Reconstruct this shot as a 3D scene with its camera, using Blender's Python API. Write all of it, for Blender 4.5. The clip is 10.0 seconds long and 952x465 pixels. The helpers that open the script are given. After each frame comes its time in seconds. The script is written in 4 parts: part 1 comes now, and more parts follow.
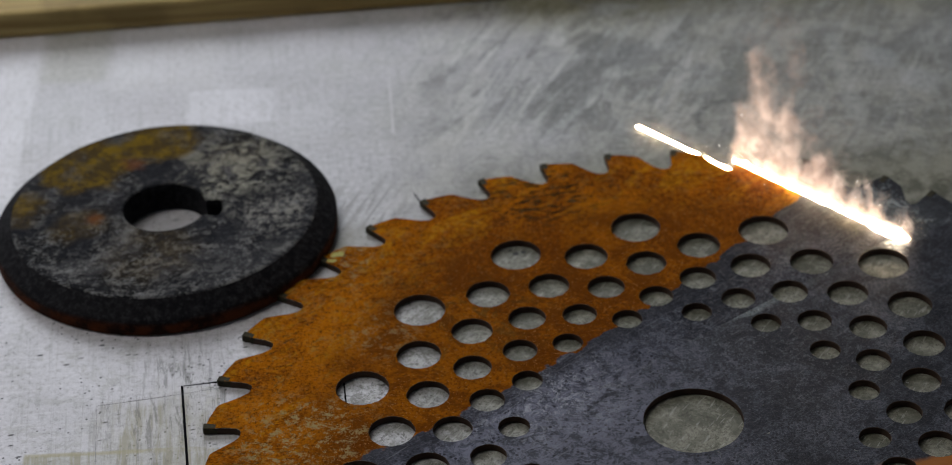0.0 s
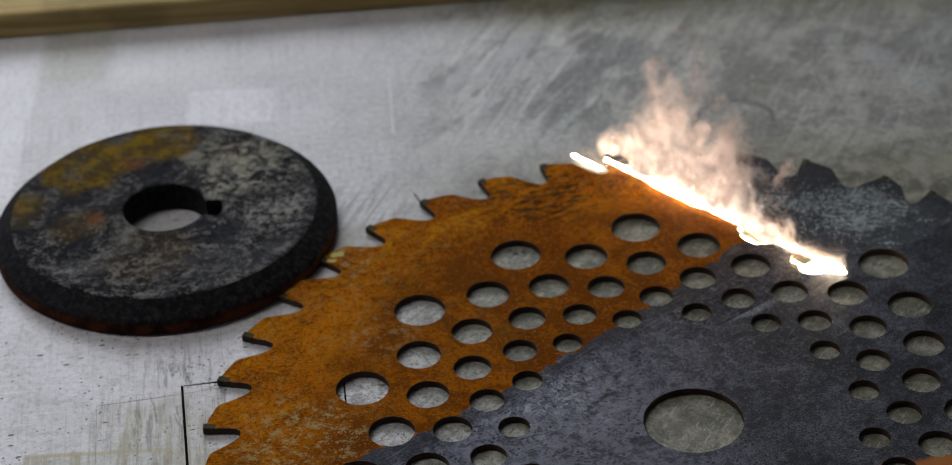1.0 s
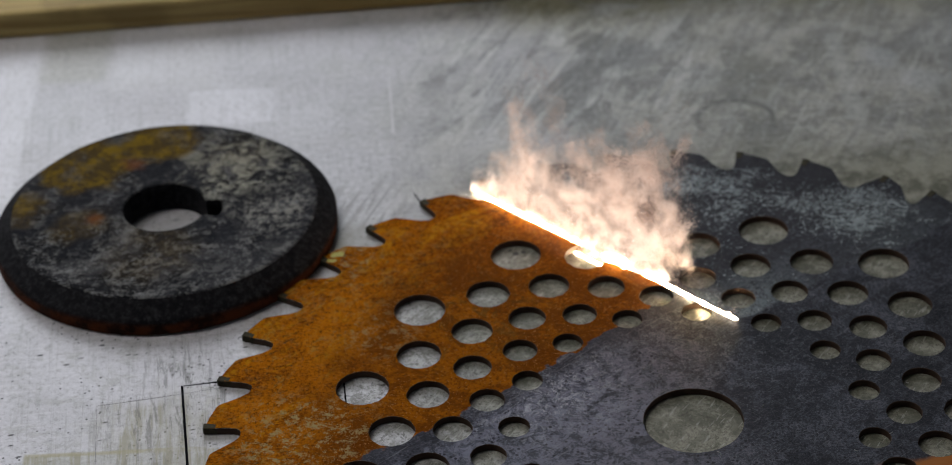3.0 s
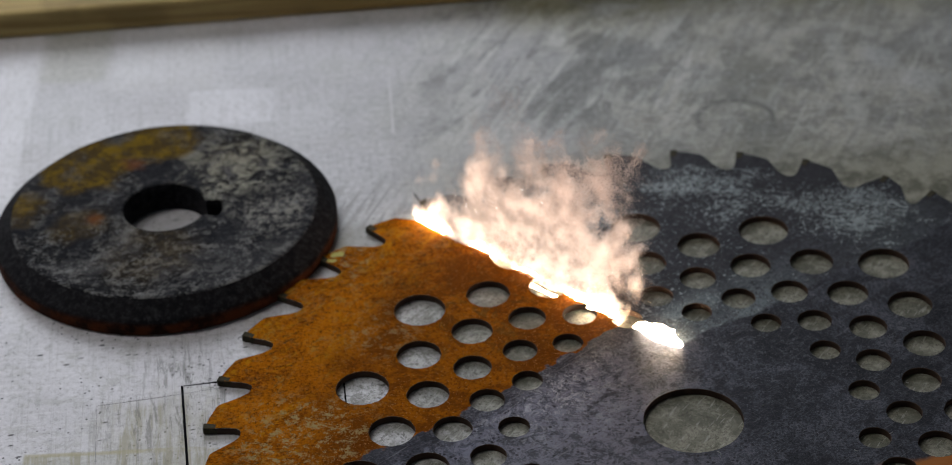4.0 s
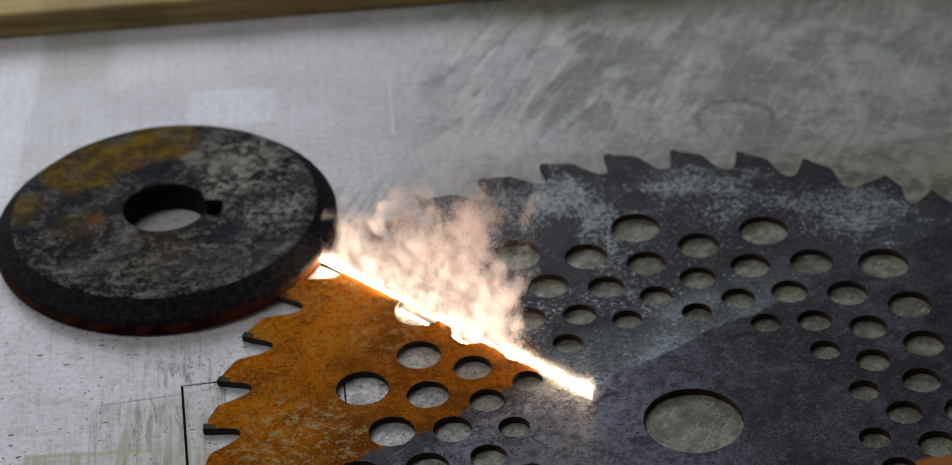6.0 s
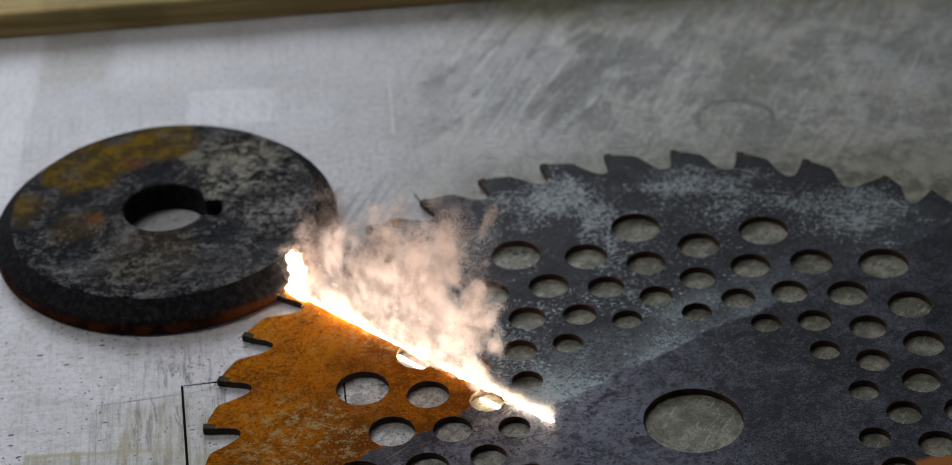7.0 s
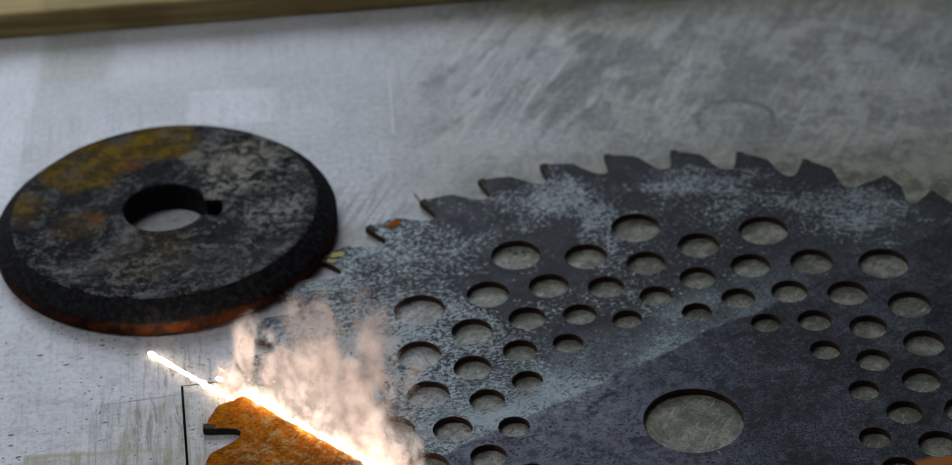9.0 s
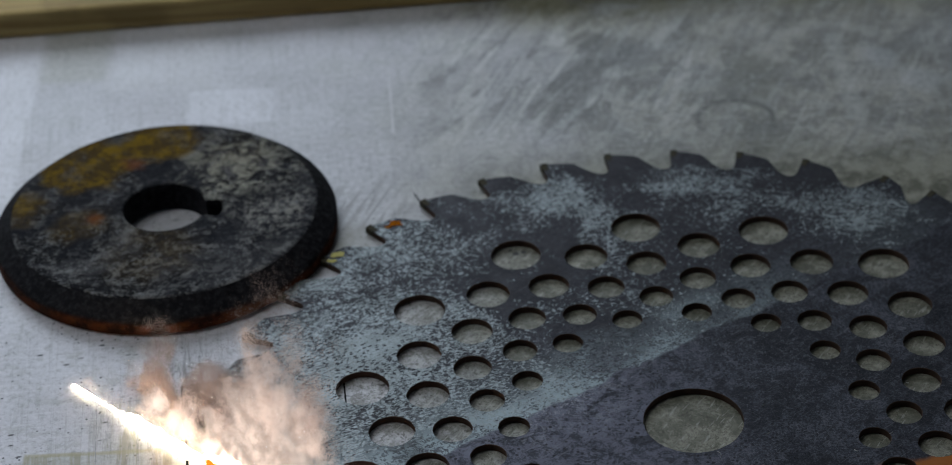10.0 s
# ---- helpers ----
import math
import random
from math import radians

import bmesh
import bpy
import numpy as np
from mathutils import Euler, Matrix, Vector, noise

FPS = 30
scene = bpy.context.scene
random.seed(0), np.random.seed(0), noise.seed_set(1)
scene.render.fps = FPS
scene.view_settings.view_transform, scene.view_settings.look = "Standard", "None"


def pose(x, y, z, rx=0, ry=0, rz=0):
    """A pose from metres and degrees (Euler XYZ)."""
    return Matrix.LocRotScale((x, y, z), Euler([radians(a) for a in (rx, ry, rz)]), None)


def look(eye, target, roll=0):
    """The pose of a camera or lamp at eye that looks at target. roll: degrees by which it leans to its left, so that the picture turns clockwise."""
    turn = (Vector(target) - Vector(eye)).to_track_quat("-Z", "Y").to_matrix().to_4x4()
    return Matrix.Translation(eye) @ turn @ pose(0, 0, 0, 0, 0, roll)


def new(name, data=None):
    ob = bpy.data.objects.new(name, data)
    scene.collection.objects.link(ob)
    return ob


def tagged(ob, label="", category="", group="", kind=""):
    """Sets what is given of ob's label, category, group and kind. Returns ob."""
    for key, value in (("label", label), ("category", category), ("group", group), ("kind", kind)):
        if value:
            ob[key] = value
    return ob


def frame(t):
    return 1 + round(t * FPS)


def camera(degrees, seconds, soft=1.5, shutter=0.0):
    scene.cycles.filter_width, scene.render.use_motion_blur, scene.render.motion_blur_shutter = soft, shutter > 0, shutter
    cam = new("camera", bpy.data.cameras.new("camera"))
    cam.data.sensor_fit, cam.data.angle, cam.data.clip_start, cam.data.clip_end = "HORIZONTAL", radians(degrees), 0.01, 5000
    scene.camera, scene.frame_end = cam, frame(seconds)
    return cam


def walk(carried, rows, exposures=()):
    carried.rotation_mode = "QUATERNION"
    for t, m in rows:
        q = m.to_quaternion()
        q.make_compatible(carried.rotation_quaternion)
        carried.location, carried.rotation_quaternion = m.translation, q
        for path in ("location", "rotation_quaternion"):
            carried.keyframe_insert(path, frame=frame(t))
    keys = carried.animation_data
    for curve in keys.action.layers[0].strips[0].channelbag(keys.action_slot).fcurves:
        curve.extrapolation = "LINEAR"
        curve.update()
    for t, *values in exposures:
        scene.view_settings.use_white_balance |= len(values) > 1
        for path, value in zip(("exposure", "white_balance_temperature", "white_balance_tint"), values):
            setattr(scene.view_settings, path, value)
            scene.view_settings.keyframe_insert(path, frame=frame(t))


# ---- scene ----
from mathutils import geometry

MM = 0.001
DISC_C, DISC_R, DISC_TOP, DISC_H, DISC_RIM = (-170.9, 117.8), 59.1, 52.8, 11.0, 5.0
THICK = 2.4              # the saw plate
TIP_ANGLE, TEETH = 177.14, 40
HOLE_RINGS = ((55.1, 4.85, 0), (64.6, 5.5, 1), (74.0, 6.05, 0), (83.5, 6.65, 1), (92.7, 7.15, 0), (104.6, 8.35, 1))
HOLE_ANGLE, BORE = 11.12, 15.35
# one tooth, clockwise from its tip: degrees and radius
TOOTH = ((0.0, 150.9), (2.0, 149.8), (3.9, 148.5), (4.3, 147.6), (5.3, 144.0), (6.1, 141.5), (6.8, 140.0),
         (7.4, 139.4), (8.0, 139.4), (8.4, 139.9), (8.68, 141.2), (8.78, 143.0), (8.80, 147.0), (8.82, 150.3))
# the gullet before the bent tooth, and that tooth
BEFORE_BENT = TOOTH[:10] + ((8.9, 141.4),)
BENT = ((0.0, 142.4), (0.98, 146.3), (2.1, 151.4), (3.2, 150.6), (5.0, 148.2), (6.2, 144.2), (7.0, 141.5), (7.7, 140.3), (8.3, 140.3), (8.7, 141.6), (8.82, 150.3))

# ---- camera ----
cam = camera(22.578, 10.0, soft=0.8)
CAM = pose(-0.06397, -0.56416, 0.47181, 54.975) @ pose(0, 0, 0, 0, 0, -2.71)
walk(cam, [(0.0, CAM), (10.0, CAM)], exposures=[(0.0, 0.09, 6500, 10), (2.5, 0.09, 6500, 10), (5.5, 0.01, 6450, 10), (7.5, -0.07, 6350, 9), (9.0, -0.16, 6020, 7), (10.0, -0.18, 5900, 6)])
cam.data.dof.use_dof = True
cam.data.dof.focus_distance = 0.715
cam.data.dof.aperture_fstop = 13.0

# ---- world and lights ----
world = bpy.data.worlds.new("world")
world.use_nodes = True
world.node_tree.nodes["Background"].inputs[0].default_value = (0.75, 0.85, 1.0, 1)
world.node_tree.nodes["Background"].inputs[1].default_value = 0.25
scene.world = world


def area(name, m, w, h, watts, colour):
    lamp = bpy.data.lights.new(name, "AREA")
    lamp.shape, lamp.size, lamp.size_y, lamp.energy, lamp.color = "RECTANGLE", w, h, watts, colour
    ob = new(name, lamp)
    ob.matrix_world = m
    return ob


# daylight through the workshop window behind the bench, and an added, unseen ceiling strip light as fill
area("window_daylight", look((-0.85, 2.06, 1.25), (-0.12, 0.1, 0.0)), 1.7, 1.2, 19, (0.92, 0.95, 1.0))
area("added_strip_fill", look((-0.9, 0.25, 1.78), (-0.9, 0.25, 0.0)), 1.2, 0.2, 12, (1.0, 0.96, 0.9))


# ---- materials ----
class Nodes:
    """A material's node tree with short calls."""

    def __init__(self, name, rough=0.5, metal=0.0):
        self.mat = bpy.data.materials.new(name)
        self.mat.use_nodes = True
        self.tree = self.mat.node_tree
        self.bsdf = self.tree.nodes["Principled BSDF"]
        self.bsdf.inputs["Roughness"].default_value = rough
        self.bsdf.inputs["Metallic"].default_value = metal
        self.co = self.tree.nodes.new("ShaderNodeTexCoord").outputs["Object"]

    def put(self, socket, value):
        if isinstance(value, bpy.types.NodeSocket):
            self.tree.links.new(value, socket)
        elif value is not None:
            socket.default_value = value

    def mapped(self, scale=(1, 1, 1), turn=0.0, shift=(0, 0, 0)):
        n = self.tree.nodes.new("ShaderNodeMapping")
        self.put(n.inputs["Vector"], self.co)
        n.vector_type = "TEXTURE"    # turn first, then stretch
        n.inputs["Scale"].default_value = [1 / max(k, 1e-6) for k in scale]
        n.inputs["Rotation"].default_value = (0, 0, radians(turn))
        n.inputs["Location"].default_value = shift
        return n.outputs[0]

    def noise(self, scale, detail=4.0, rough=0.55, vec=None, warp=0.0):
        n = self.tree.nodes.new("ShaderNodeTexNoise")
        self.put(n.inputs["Vector"], vec or self.co)
        n.inputs["Scale"].default_value, n.inputs["Detail"].default_value = scale, detail
        n.inputs["Roughness"].default_value, n.inputs["Distortion"].default_value = rough, warp
        return n.outputs["Fac"]

    def cells(self, scale, vec=None, feature="F1", out="Distance"):
        n = self.tree.nodes.new("ShaderNodeTexVoronoi")
        n.feature = feature
        self.put(n.inputs["Vector"], vec or self.co)
        n.inputs["Scale"].default_value = scale
        return n.outputs[out]

    def maths(self, op, a, b=0.0, clamp=False):
        n = self.tree.nodes.new("ShaderNodeMath")
        n.operation, n.use_clamp = op, clamp
        self.put(n.inputs[0], a)
        self.put(n.inputs[1], b)
        return n.outputs[0]

    def step(self, value, low, high, a=0.0, b=1.0):
        n = self.tree.nodes.new("ShaderNodeMapRange")
        n.interpolation_type = "SMOOTHSTEP"
        for i, v in enumerate((value, low, high, a, b)):
            self.put(n.inputs[i], v)
        return n.outputs[0]

    def mix(self, fac, a, b):
        n = self.tree.nodes.new("ShaderNodeMix")
        n.data_type = "RGBA"
        self.put(n.inputs[0], fac)
        self.put(n.inputs[6], (*a, 1) if isinstance(a, tuple) else a)
        self.put(n.inputs[7], (*b, 1) if isinstance(b, tuple) else b)
        return n.outputs[2]

    def axes(self):
        n = self.tree.nodes.new("ShaderNodeSeparateXYZ")
        self.put(n.inputs[0], self.co)
        return n.outputs

    def near(self, x, y, inner, outer, wobble=0.0):
        """1 round a point of the plan, in mm, falling to 0; its edge wobbles by a noise."""
        v = self.tree.nodes.new("ShaderNodeVectorMath")
        v.operation = "DISTANCE"
        self.put(v.inputs[0], self.mapped((1, 1, 0)))
        v.inputs[1].default_value = (x * MM, y * MM, 0)
        d = v.outputs["Value"]
        if wobble:
            d = self.maths("ADD", d, self.maths("MULTIPLY", self.maths("SUBTRACT", self.noise(60, 3), 0.5), wobble * MM * 2))
        return self.step(d, inner * MM, outer * MM, 1.0, 0.0)

    def patch(self, x0, x1, y0, y1, soft=2.0):
        """1 inside a rectangle of the plan, in mm."""
        x, y, z = self.axes()
        a = self.maths("MULTIPLY", self.step(x, (x0 - soft) * MM, (x0 + soft) * MM), self.step(x, (x1 - soft) * MM, (x1 + soft) * MM, 1, 0))
        b = self.maths("MULTIPLY", self.step(y, (y0 - soft) * MM, (y0 + soft) * MM), self.step(y, (y1 - soft) * MM, (y1 + soft) * MM, 1, 0))
        return self.maths("MULTIPLY", a, b)

    def bump(self, height, strength, depth):
        n = self.tree.nodes.new("ShaderNodeBump")
        n.inputs["Strength"].default_value, n.inputs["Distance"].default_value = strength, depth
        self.put(n.inputs["Height"], height)
        self.put(self.bsdf.inputs["Normal"], n.outputs[0])

    def done(self, colour=None, rough=None, metal=None):
        self.put(self.bsdf.inputs["Base Color"], (*colour, 1) if isinstance(colour, tuple) else colour)
        self.put(self.bsdf.inputs["Roughness"], rough)
        self.put(self.bsdf.inputs["Metallic"], metal)
        return self.mat


def plain(name, colour, rough=0.6, metal=0.0, scale=40.0, spread=0.25, gloss=0.5):
    n = Nodes(name, rough, metal)
    n.bsdf.inputs["Specular IOR Level"].default_value = gloss
    dark = tuple(c * (1 - spread) for c in colour)
    c = n.mix(n.noise(scale, 5), dark, tuple(min(1, c * (1 + spread)) for c in colour))
    n.bump(n.noise(scale * 6, 3), 0.2, 0.0005)
    return n.done(c)


def sheet_metal():
    """Scuffed, worn zinc sheet: smears, wiped patches, fine scratches, specks, olive stains, some painted shade."""
    n = Nodes("zinc_sheet", 0.42, 0.3)
    x, y, z = n.axes()
    big = n.noise(10, 6, 0.62, warp=0.7)
    cloud = n.noise(38, 6, 0.65, warp=0.4)
    c = n.mix(n.step(big, 0.38, 0.62), (0.45, 0.45, 0.48), (0.52, 0.515, 0.555))
    c = n.mix(n.step(cloud, 0.48, 0.66, 0.0, 0.18), c, (0.36, 0.36, 0.35))
    # wiped and masked places on the pale side
    c = n.mix(n.maths("MULTIPLY", n.patch(-170, -138, 187, 211, 1.2), 0.45), c, (0.66, 0.66, 0.71))
    c = n.mix(n.maths("MULTIPLY", n.patch(-300, -229, 140, 262, 2.0), 0.45), c, (0.66, 0.66, 0.70))
    c = n.mix(n.maths("MULTIPLY", n.patch(-229, -203, 222, 262, 4.0), 0.45), c, (0.34, 0.34, 0.28))
    c = n.mix(n.maths("MULTIPLY", n.patch(-203, -160, 214, 262, 5.0), 0.3), c, (0.62, 0.62, 0.64))
    # the worn, darker part
    worn = n.step(n.maths("ADD", n.maths("ADD", x, n.maths("MULTIPLY", y, 0.10)), n.maths("MULTIPLY", n.maths("SUBTRACT", n.noise(14, 4), 0.5), 0.2)), -0.095, 0.02)
    tone = n.mix(n.step(cloud, 0.42, 0.58), (0.235, 0.24, 0.215), (0.42, 0.42, 0.385))
    tone = n.mix(n.step(big, 0.46, 0.58, 0.0, 0.6), tone, (0.29, 0.305, 0.315))
    c = n.mix(worn, c, tone)
    zone = n.maths("MAXIMUM", n.near(-25, 225, 35, 80, 25), n.maths("MULTIPLY", worn, 0.5))
    light = n.noise(1, 6, 0.65, n.mapped((14, 85, 1), 66), 1.6)
    c = n.mix(n.maths("MULTIPLY", n.step(light, 0.5, 0.58), n.maths("MULTIPLY", zone, 0.75)), c, (0.54, 0.55, 0.54))
    dull = n.noise(1, 6, 0.65, n.mapped((17, 80, 1), 58, (0.3, 0.1, 0)), 1.4)
    c = n.mix(n.maths("MULTIPLY", n.step(dull, 0.51, 0.59), n.maths("MULTIPLY", zone, 0.75)), c, (0.14, 0.145, 0.14))
    blots = n.noise(75, 5, 0.65, warp=1.0)
    c = n.mix(n.maths("MULTIPLY", n.step(blots, 0.53, 0.6, 0.0, 0.45), worn), c, (0.19, 0.20, 0.20))
    c = n.mix(n.maths("MULTIPLY", n.step(blots, 0.38, 0.45, 0.35, 0.0), worn), c, (0.48, 0.50, 0.50))
    fine = n.noise(1, 4, 0.6, n.mapped((25, 420, 1), 68), 0.5)
    c = n.mix(n.maths("MULTIPLY", n.step(fine, 0.53, 0.62), n.maths("MULTIPLY", zone, 0.5)), c, (0.14, 0.15, 0.15))
    c = n.mix(n.maths("MULTIPLY", n.near(0, 223, 6, 18, 10), 0.6), c, (0.12, 0.13, 0.135))
    c = n.mix(n.maths("MULTIPLY", n.near(106, 196, 5, 12, 8), 0.45), c, (0.50, 0.53, 0.55))
    c = n.mix(n.maths("MULTIPLY", n.near(92, 212, 4, 10, 8), 0.4), c, (0.48, 0.51, 0.54))
    c = n.mix(n.maths("MULTIPLY", n.patch(74, 80, 170, 232, 2.0), 0.4), c, (0.50, 0.52, 0.51))
    ring = n.maths("SUBTRACT", n.near(33, 173, 14.0, 16.0, 2.0), n.near(33, 173, 11.5, 14.0, 2.0))
    ring = n.maths("MULTIPLY", ring, n.step(y, 0.160, 0.176))
    c = n.mix(n.maths("MULTIPLY", ring, 0.75), c, (0.11, 0.12, 0.115))
    olive = n.maths("MULTIPLY", n.step(y, 0.235, 0.268), n.step(x, -0.09, -0.03))
    c = n.mix(n.maths("MULTIPLY", olive, n.step(cloud, 0.42, 0.55, 0.2, 0.75)), c, (0.15, 0.14, 0.06))
    # grain and scratches
    grain_v = n.noise(1, 4, 0.6, n.mapped((1100, 22, 1), 5))
    grain_h = n.noise(1, 4, 0.6, n.mapped((22, 900, 1), 3))
    c = n.mix(n.step(grain_v, 0.54, 0.64, 0.0, 0.24), c, (0.2, 0.2, 0.2))
    c = n.mix(n.step(grain_h, 0.54, 0.66, 0.0, 0.18), c, (0.72, 0.72, 0.75))
    mottle = n.noise(480, 5, 0.8)
    c = n.mix(n.step(mottle, 0.51, 0.62, 0.0, 0.34), c, (0.15, 0.15, 0.145))
    c = n.mix(n.step(mottle, 0.38, 0.48, 0.25, 0.0), c, (0.74, 0.74, 0.76))
    near_side = n.step(y, 0.10, 0.17, 1.0, 0.3)
    spots = n.step(n.cells(150, n.mapped((0.7, 1.6, 1), 12)), 0.06, 0.15, 1.0, 0.0)
    spots = n.maths("MULTIPLY", spots, n.step(n.noise(34, 4), 0.46, 0.53, 0.0, 0.95))
    specks = n.maths("MULTIPLY", n.step(n.cells(400), 0.1, 0.22, 1.0, 0.0), n.step(n.noise(55, 4), 0.47, 0.54, 0, 0.9))
    c = n.mix(n.maths("MULTIPLY", n.maths("MAXIMUM", spots, specks), near_side), c, (0.04, 0.04, 0.045))
    dirt = n.maths("MULTIPLY", n.step(n.noise(90, 6, 0.8, warp=0.6), 0.5, 0.62, 0.0, 0.3), near_side)
    c = n.mix(dirt, c, (0.25, 0.25, 0.22))
    stain = n.maths("MAXIMUM", n.patch(-206, -140, -60, 0.5, 0.8), n.near(-166, 10, 8, 26, 16))
    streak = n.noise(1, 5, 0.65, n.mapped((260, 26, 1), 4), 0.4)
    c = n.mix(n.maths("MULTIPLY", stain, n.step(streak, 0.42, 0.58, 0.25, 0.85)), c, (0.28, 0.265, 0.19))
    scuff = n.noise(1, 5, 0.75, n.mapped((520, 60, 1), 6), 0.6)
    c = n.mix(n.maths("MULTIPLY", n.near(-164, 16, 8, 34, 16), n.step(scuff, 0.5, 0.6, 0.0, 0.6)), c, (0.12, 0.12, 0.11))
    c = n.mix(n.maths("MULTIPLY", n.near(-158, 44, 4, 22, 12), n.step(scuff, 0.52, 0.62, 0.0, 0.5)), c, (0.13, 0.13, 0.13))
    lip = n.maths("SUBTRACT", n.patch(-206, -150, -60, 1.4, 0.6), n.patch(-204.5, -150, -60, -0.4, 0.8))
    c = n.mix(n.maths("MULTIPLY", lip, n.step(cloud, 0.42, 0.56, 0.1, 0.6)), c, (0.30, 0.27, 0.12))
    # worn, dirty sheet below the plate; the shade in its holes is painted in
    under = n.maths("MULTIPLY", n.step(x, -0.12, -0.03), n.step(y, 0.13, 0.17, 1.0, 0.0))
    shaded_grime = n.mix(n.step(n.noise(70, 6, 0.75), 0.4, 0.6), (0.075, 0.075, 0.045), (0.30, 0.295, 0.235))
    c = n.mix(n.maths("MULTIPLY", under, 0.85), c, shaded_grime)
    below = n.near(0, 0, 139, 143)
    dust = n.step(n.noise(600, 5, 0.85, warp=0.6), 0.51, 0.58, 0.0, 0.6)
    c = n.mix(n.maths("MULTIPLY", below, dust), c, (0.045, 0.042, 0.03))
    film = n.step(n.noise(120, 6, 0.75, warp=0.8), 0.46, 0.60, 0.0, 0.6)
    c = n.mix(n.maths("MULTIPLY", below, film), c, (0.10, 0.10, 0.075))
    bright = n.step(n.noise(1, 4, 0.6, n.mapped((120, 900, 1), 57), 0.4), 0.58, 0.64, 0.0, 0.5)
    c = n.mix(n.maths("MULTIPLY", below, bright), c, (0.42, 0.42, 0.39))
    smudge = n.maths("MULTIPLY", n.near(-104, 128, 6, 26, 10), n.step(fine, 0.46, 0.56))
    c = n.mix(n.maths("MULTIPLY", smudge, 0.6), c, (0.20, 0.20, 0.19))
    for px, py, inner, outer in ((-50.8, 95.4, 0.4, 1.5), (-48.1, 96.2, 0.3, 1.1), (-52.6, 97.4, 0.2, 0.8)):
        c = n.mix(n.maths("MULTIPLY", n.near(px, py, inner, outer, 0.8), 0.9), c, (0.02, 0.02, 0.025))
    # dirt between disc and blade, the disc's shadow painted in with it
    c = n.mix(n.maths("MULTIPLY", n.near(-106, 108, 5, 17, 8), n.step(cloud, 0.40, 0.56, 0.35, 0.75)), c, (0.19, 0.185, 0.15))
    rough = n.step(n.noise(30, 5), 0.4, 0.6, 0.46, 0.5)
    h = n.maths("ADD", n.maths("MULTIPLY", grain_v, 0.5), n.maths("MULTIPLY", mottle, 0.6))
    n.bump(h, 0.10, 0.0004)
    return n.done(c, rough)


def curve_side(n, a, b, k, wobble, scale, soft):
    """1 on the far side of the line y = a x^2 + b x + k (mm), with an uneven edge."""
    x, y, z = n.axes()
    xm, ym = n.maths("MULTIPLY", x, 1000), n.maths("MULTIPLY", y, 1000)
    line = n.maths("ADD", n.maths("MULTIPLY", n.maths("ADD", n.maths("MULTIPLY", xm, a), b), xm), k)
    d = n.maths("SUBTRACT", ym, line)
    d = n.maths("ADD", d, n.maths("MULTIPLY", n.maths("SUBTRACT", n.noise(scale, 5), 0.5), wobble))
    return n.step(d, -soft, soft)


def dark_steel(n):
    """Blue-grey oxidised plate: the colour of what the first pass left, with a painted sheen."""
    fine = n.noise(1300, 4, 0.75)
    mid = n.noise(300, 6, 0.8, warp=0.5)
    big = n.noise(34, 5, 0.65, warp=0.5)
    c = n.mix(n.step(big, 0.4, 0.6), (0.015, 0.017, 0.024), (0.042, 0.046, 0.061))
    pale = n.maths("MULTIPLY", n.step(mid, 0.49, 0.60), n.step(big, 0.42, 0.6, 0.35, 0.95))
    c = n.mix(pale, c, (0.095, 0.098, 0.12))
    c = n.mix(n.maths("MULTIPLY", n.step(fine, 0.53, 0.62), n.step(big, 0.4, 0.6, 0.2, 0.7)), c, (0.135, 0.14, 0.165))
    c = n.mix(n.step(fine, 0.38, 0.47, 0.75, 0.0), c, (0.008, 0.008, 0.011))
    # the window's violet sheen left of the bore, painted into the colour
    window_sheen = n.maths("MULTIPLY", n.near(-42, -6, 22, 74, 14), n.step(mid, 0.42, 0.54, 0.15, 0.75))
    c = n.mix(window_sheen, c, (0.145, 0.148, 0.195))
    blot = n.noise(95, 6, 0.75, warp=0.7)
    c = n.mix(n.step(blot, 0.38, 0.48, 0.7, 0.0), c, (0.014, 0.0145, 0.020))
    c = n.mix(n.maths("MULTIPLY", n.step(n.cells(560), 0.2, 0.34, 1.0, 0.0), n.step(n.noise(110, 4), 0.47, 0.55, 0.0, 0.8)), c, (0.010, 0.010, 0.014))
    wiped = n.maths("MULTIPLY", n.near(-50, 22, 12, 40, 14), n.step(n.noise(420, 6, 0.85, warp=0.8), 0.50, 0.57, 0.0, 0.8))
    c = n.mix(n.maths("MULTIPLY", wiped, n.step(blot, 0.42, 0.54)), c, (0.30, 0.305, 0.34))
    c = n.mix(n.maths("MULTIPLY", n.near(30, 50, 30, 90, 20), n.step(n.noise(420, 6, 0.85, warp=0.8), 0.55, 0.6, 0.0, 0.5)), c, (0.17, 0.175, 0.20))
    # the dark border that runs along the rust
    border = n.maths("MULTIPLY", curve_side(n, 0.001701, 0.948, 59.0, 9.0, 90, 5.0), n.step(fine, 0.42, 0.60, 0.85, 0.45))
    c = n.mix(border, c, (0.020, 0.020, 0.026))
    hair = n.step(n.noise(1, 3, 0.5, n.mapped((60, 1500, 1), 40), 0.3), 0.63, 0.68, 0.0, 0.3)
    c = n.mix(hair, c, (0.2, 0.2, 0.22))
    return c, fine


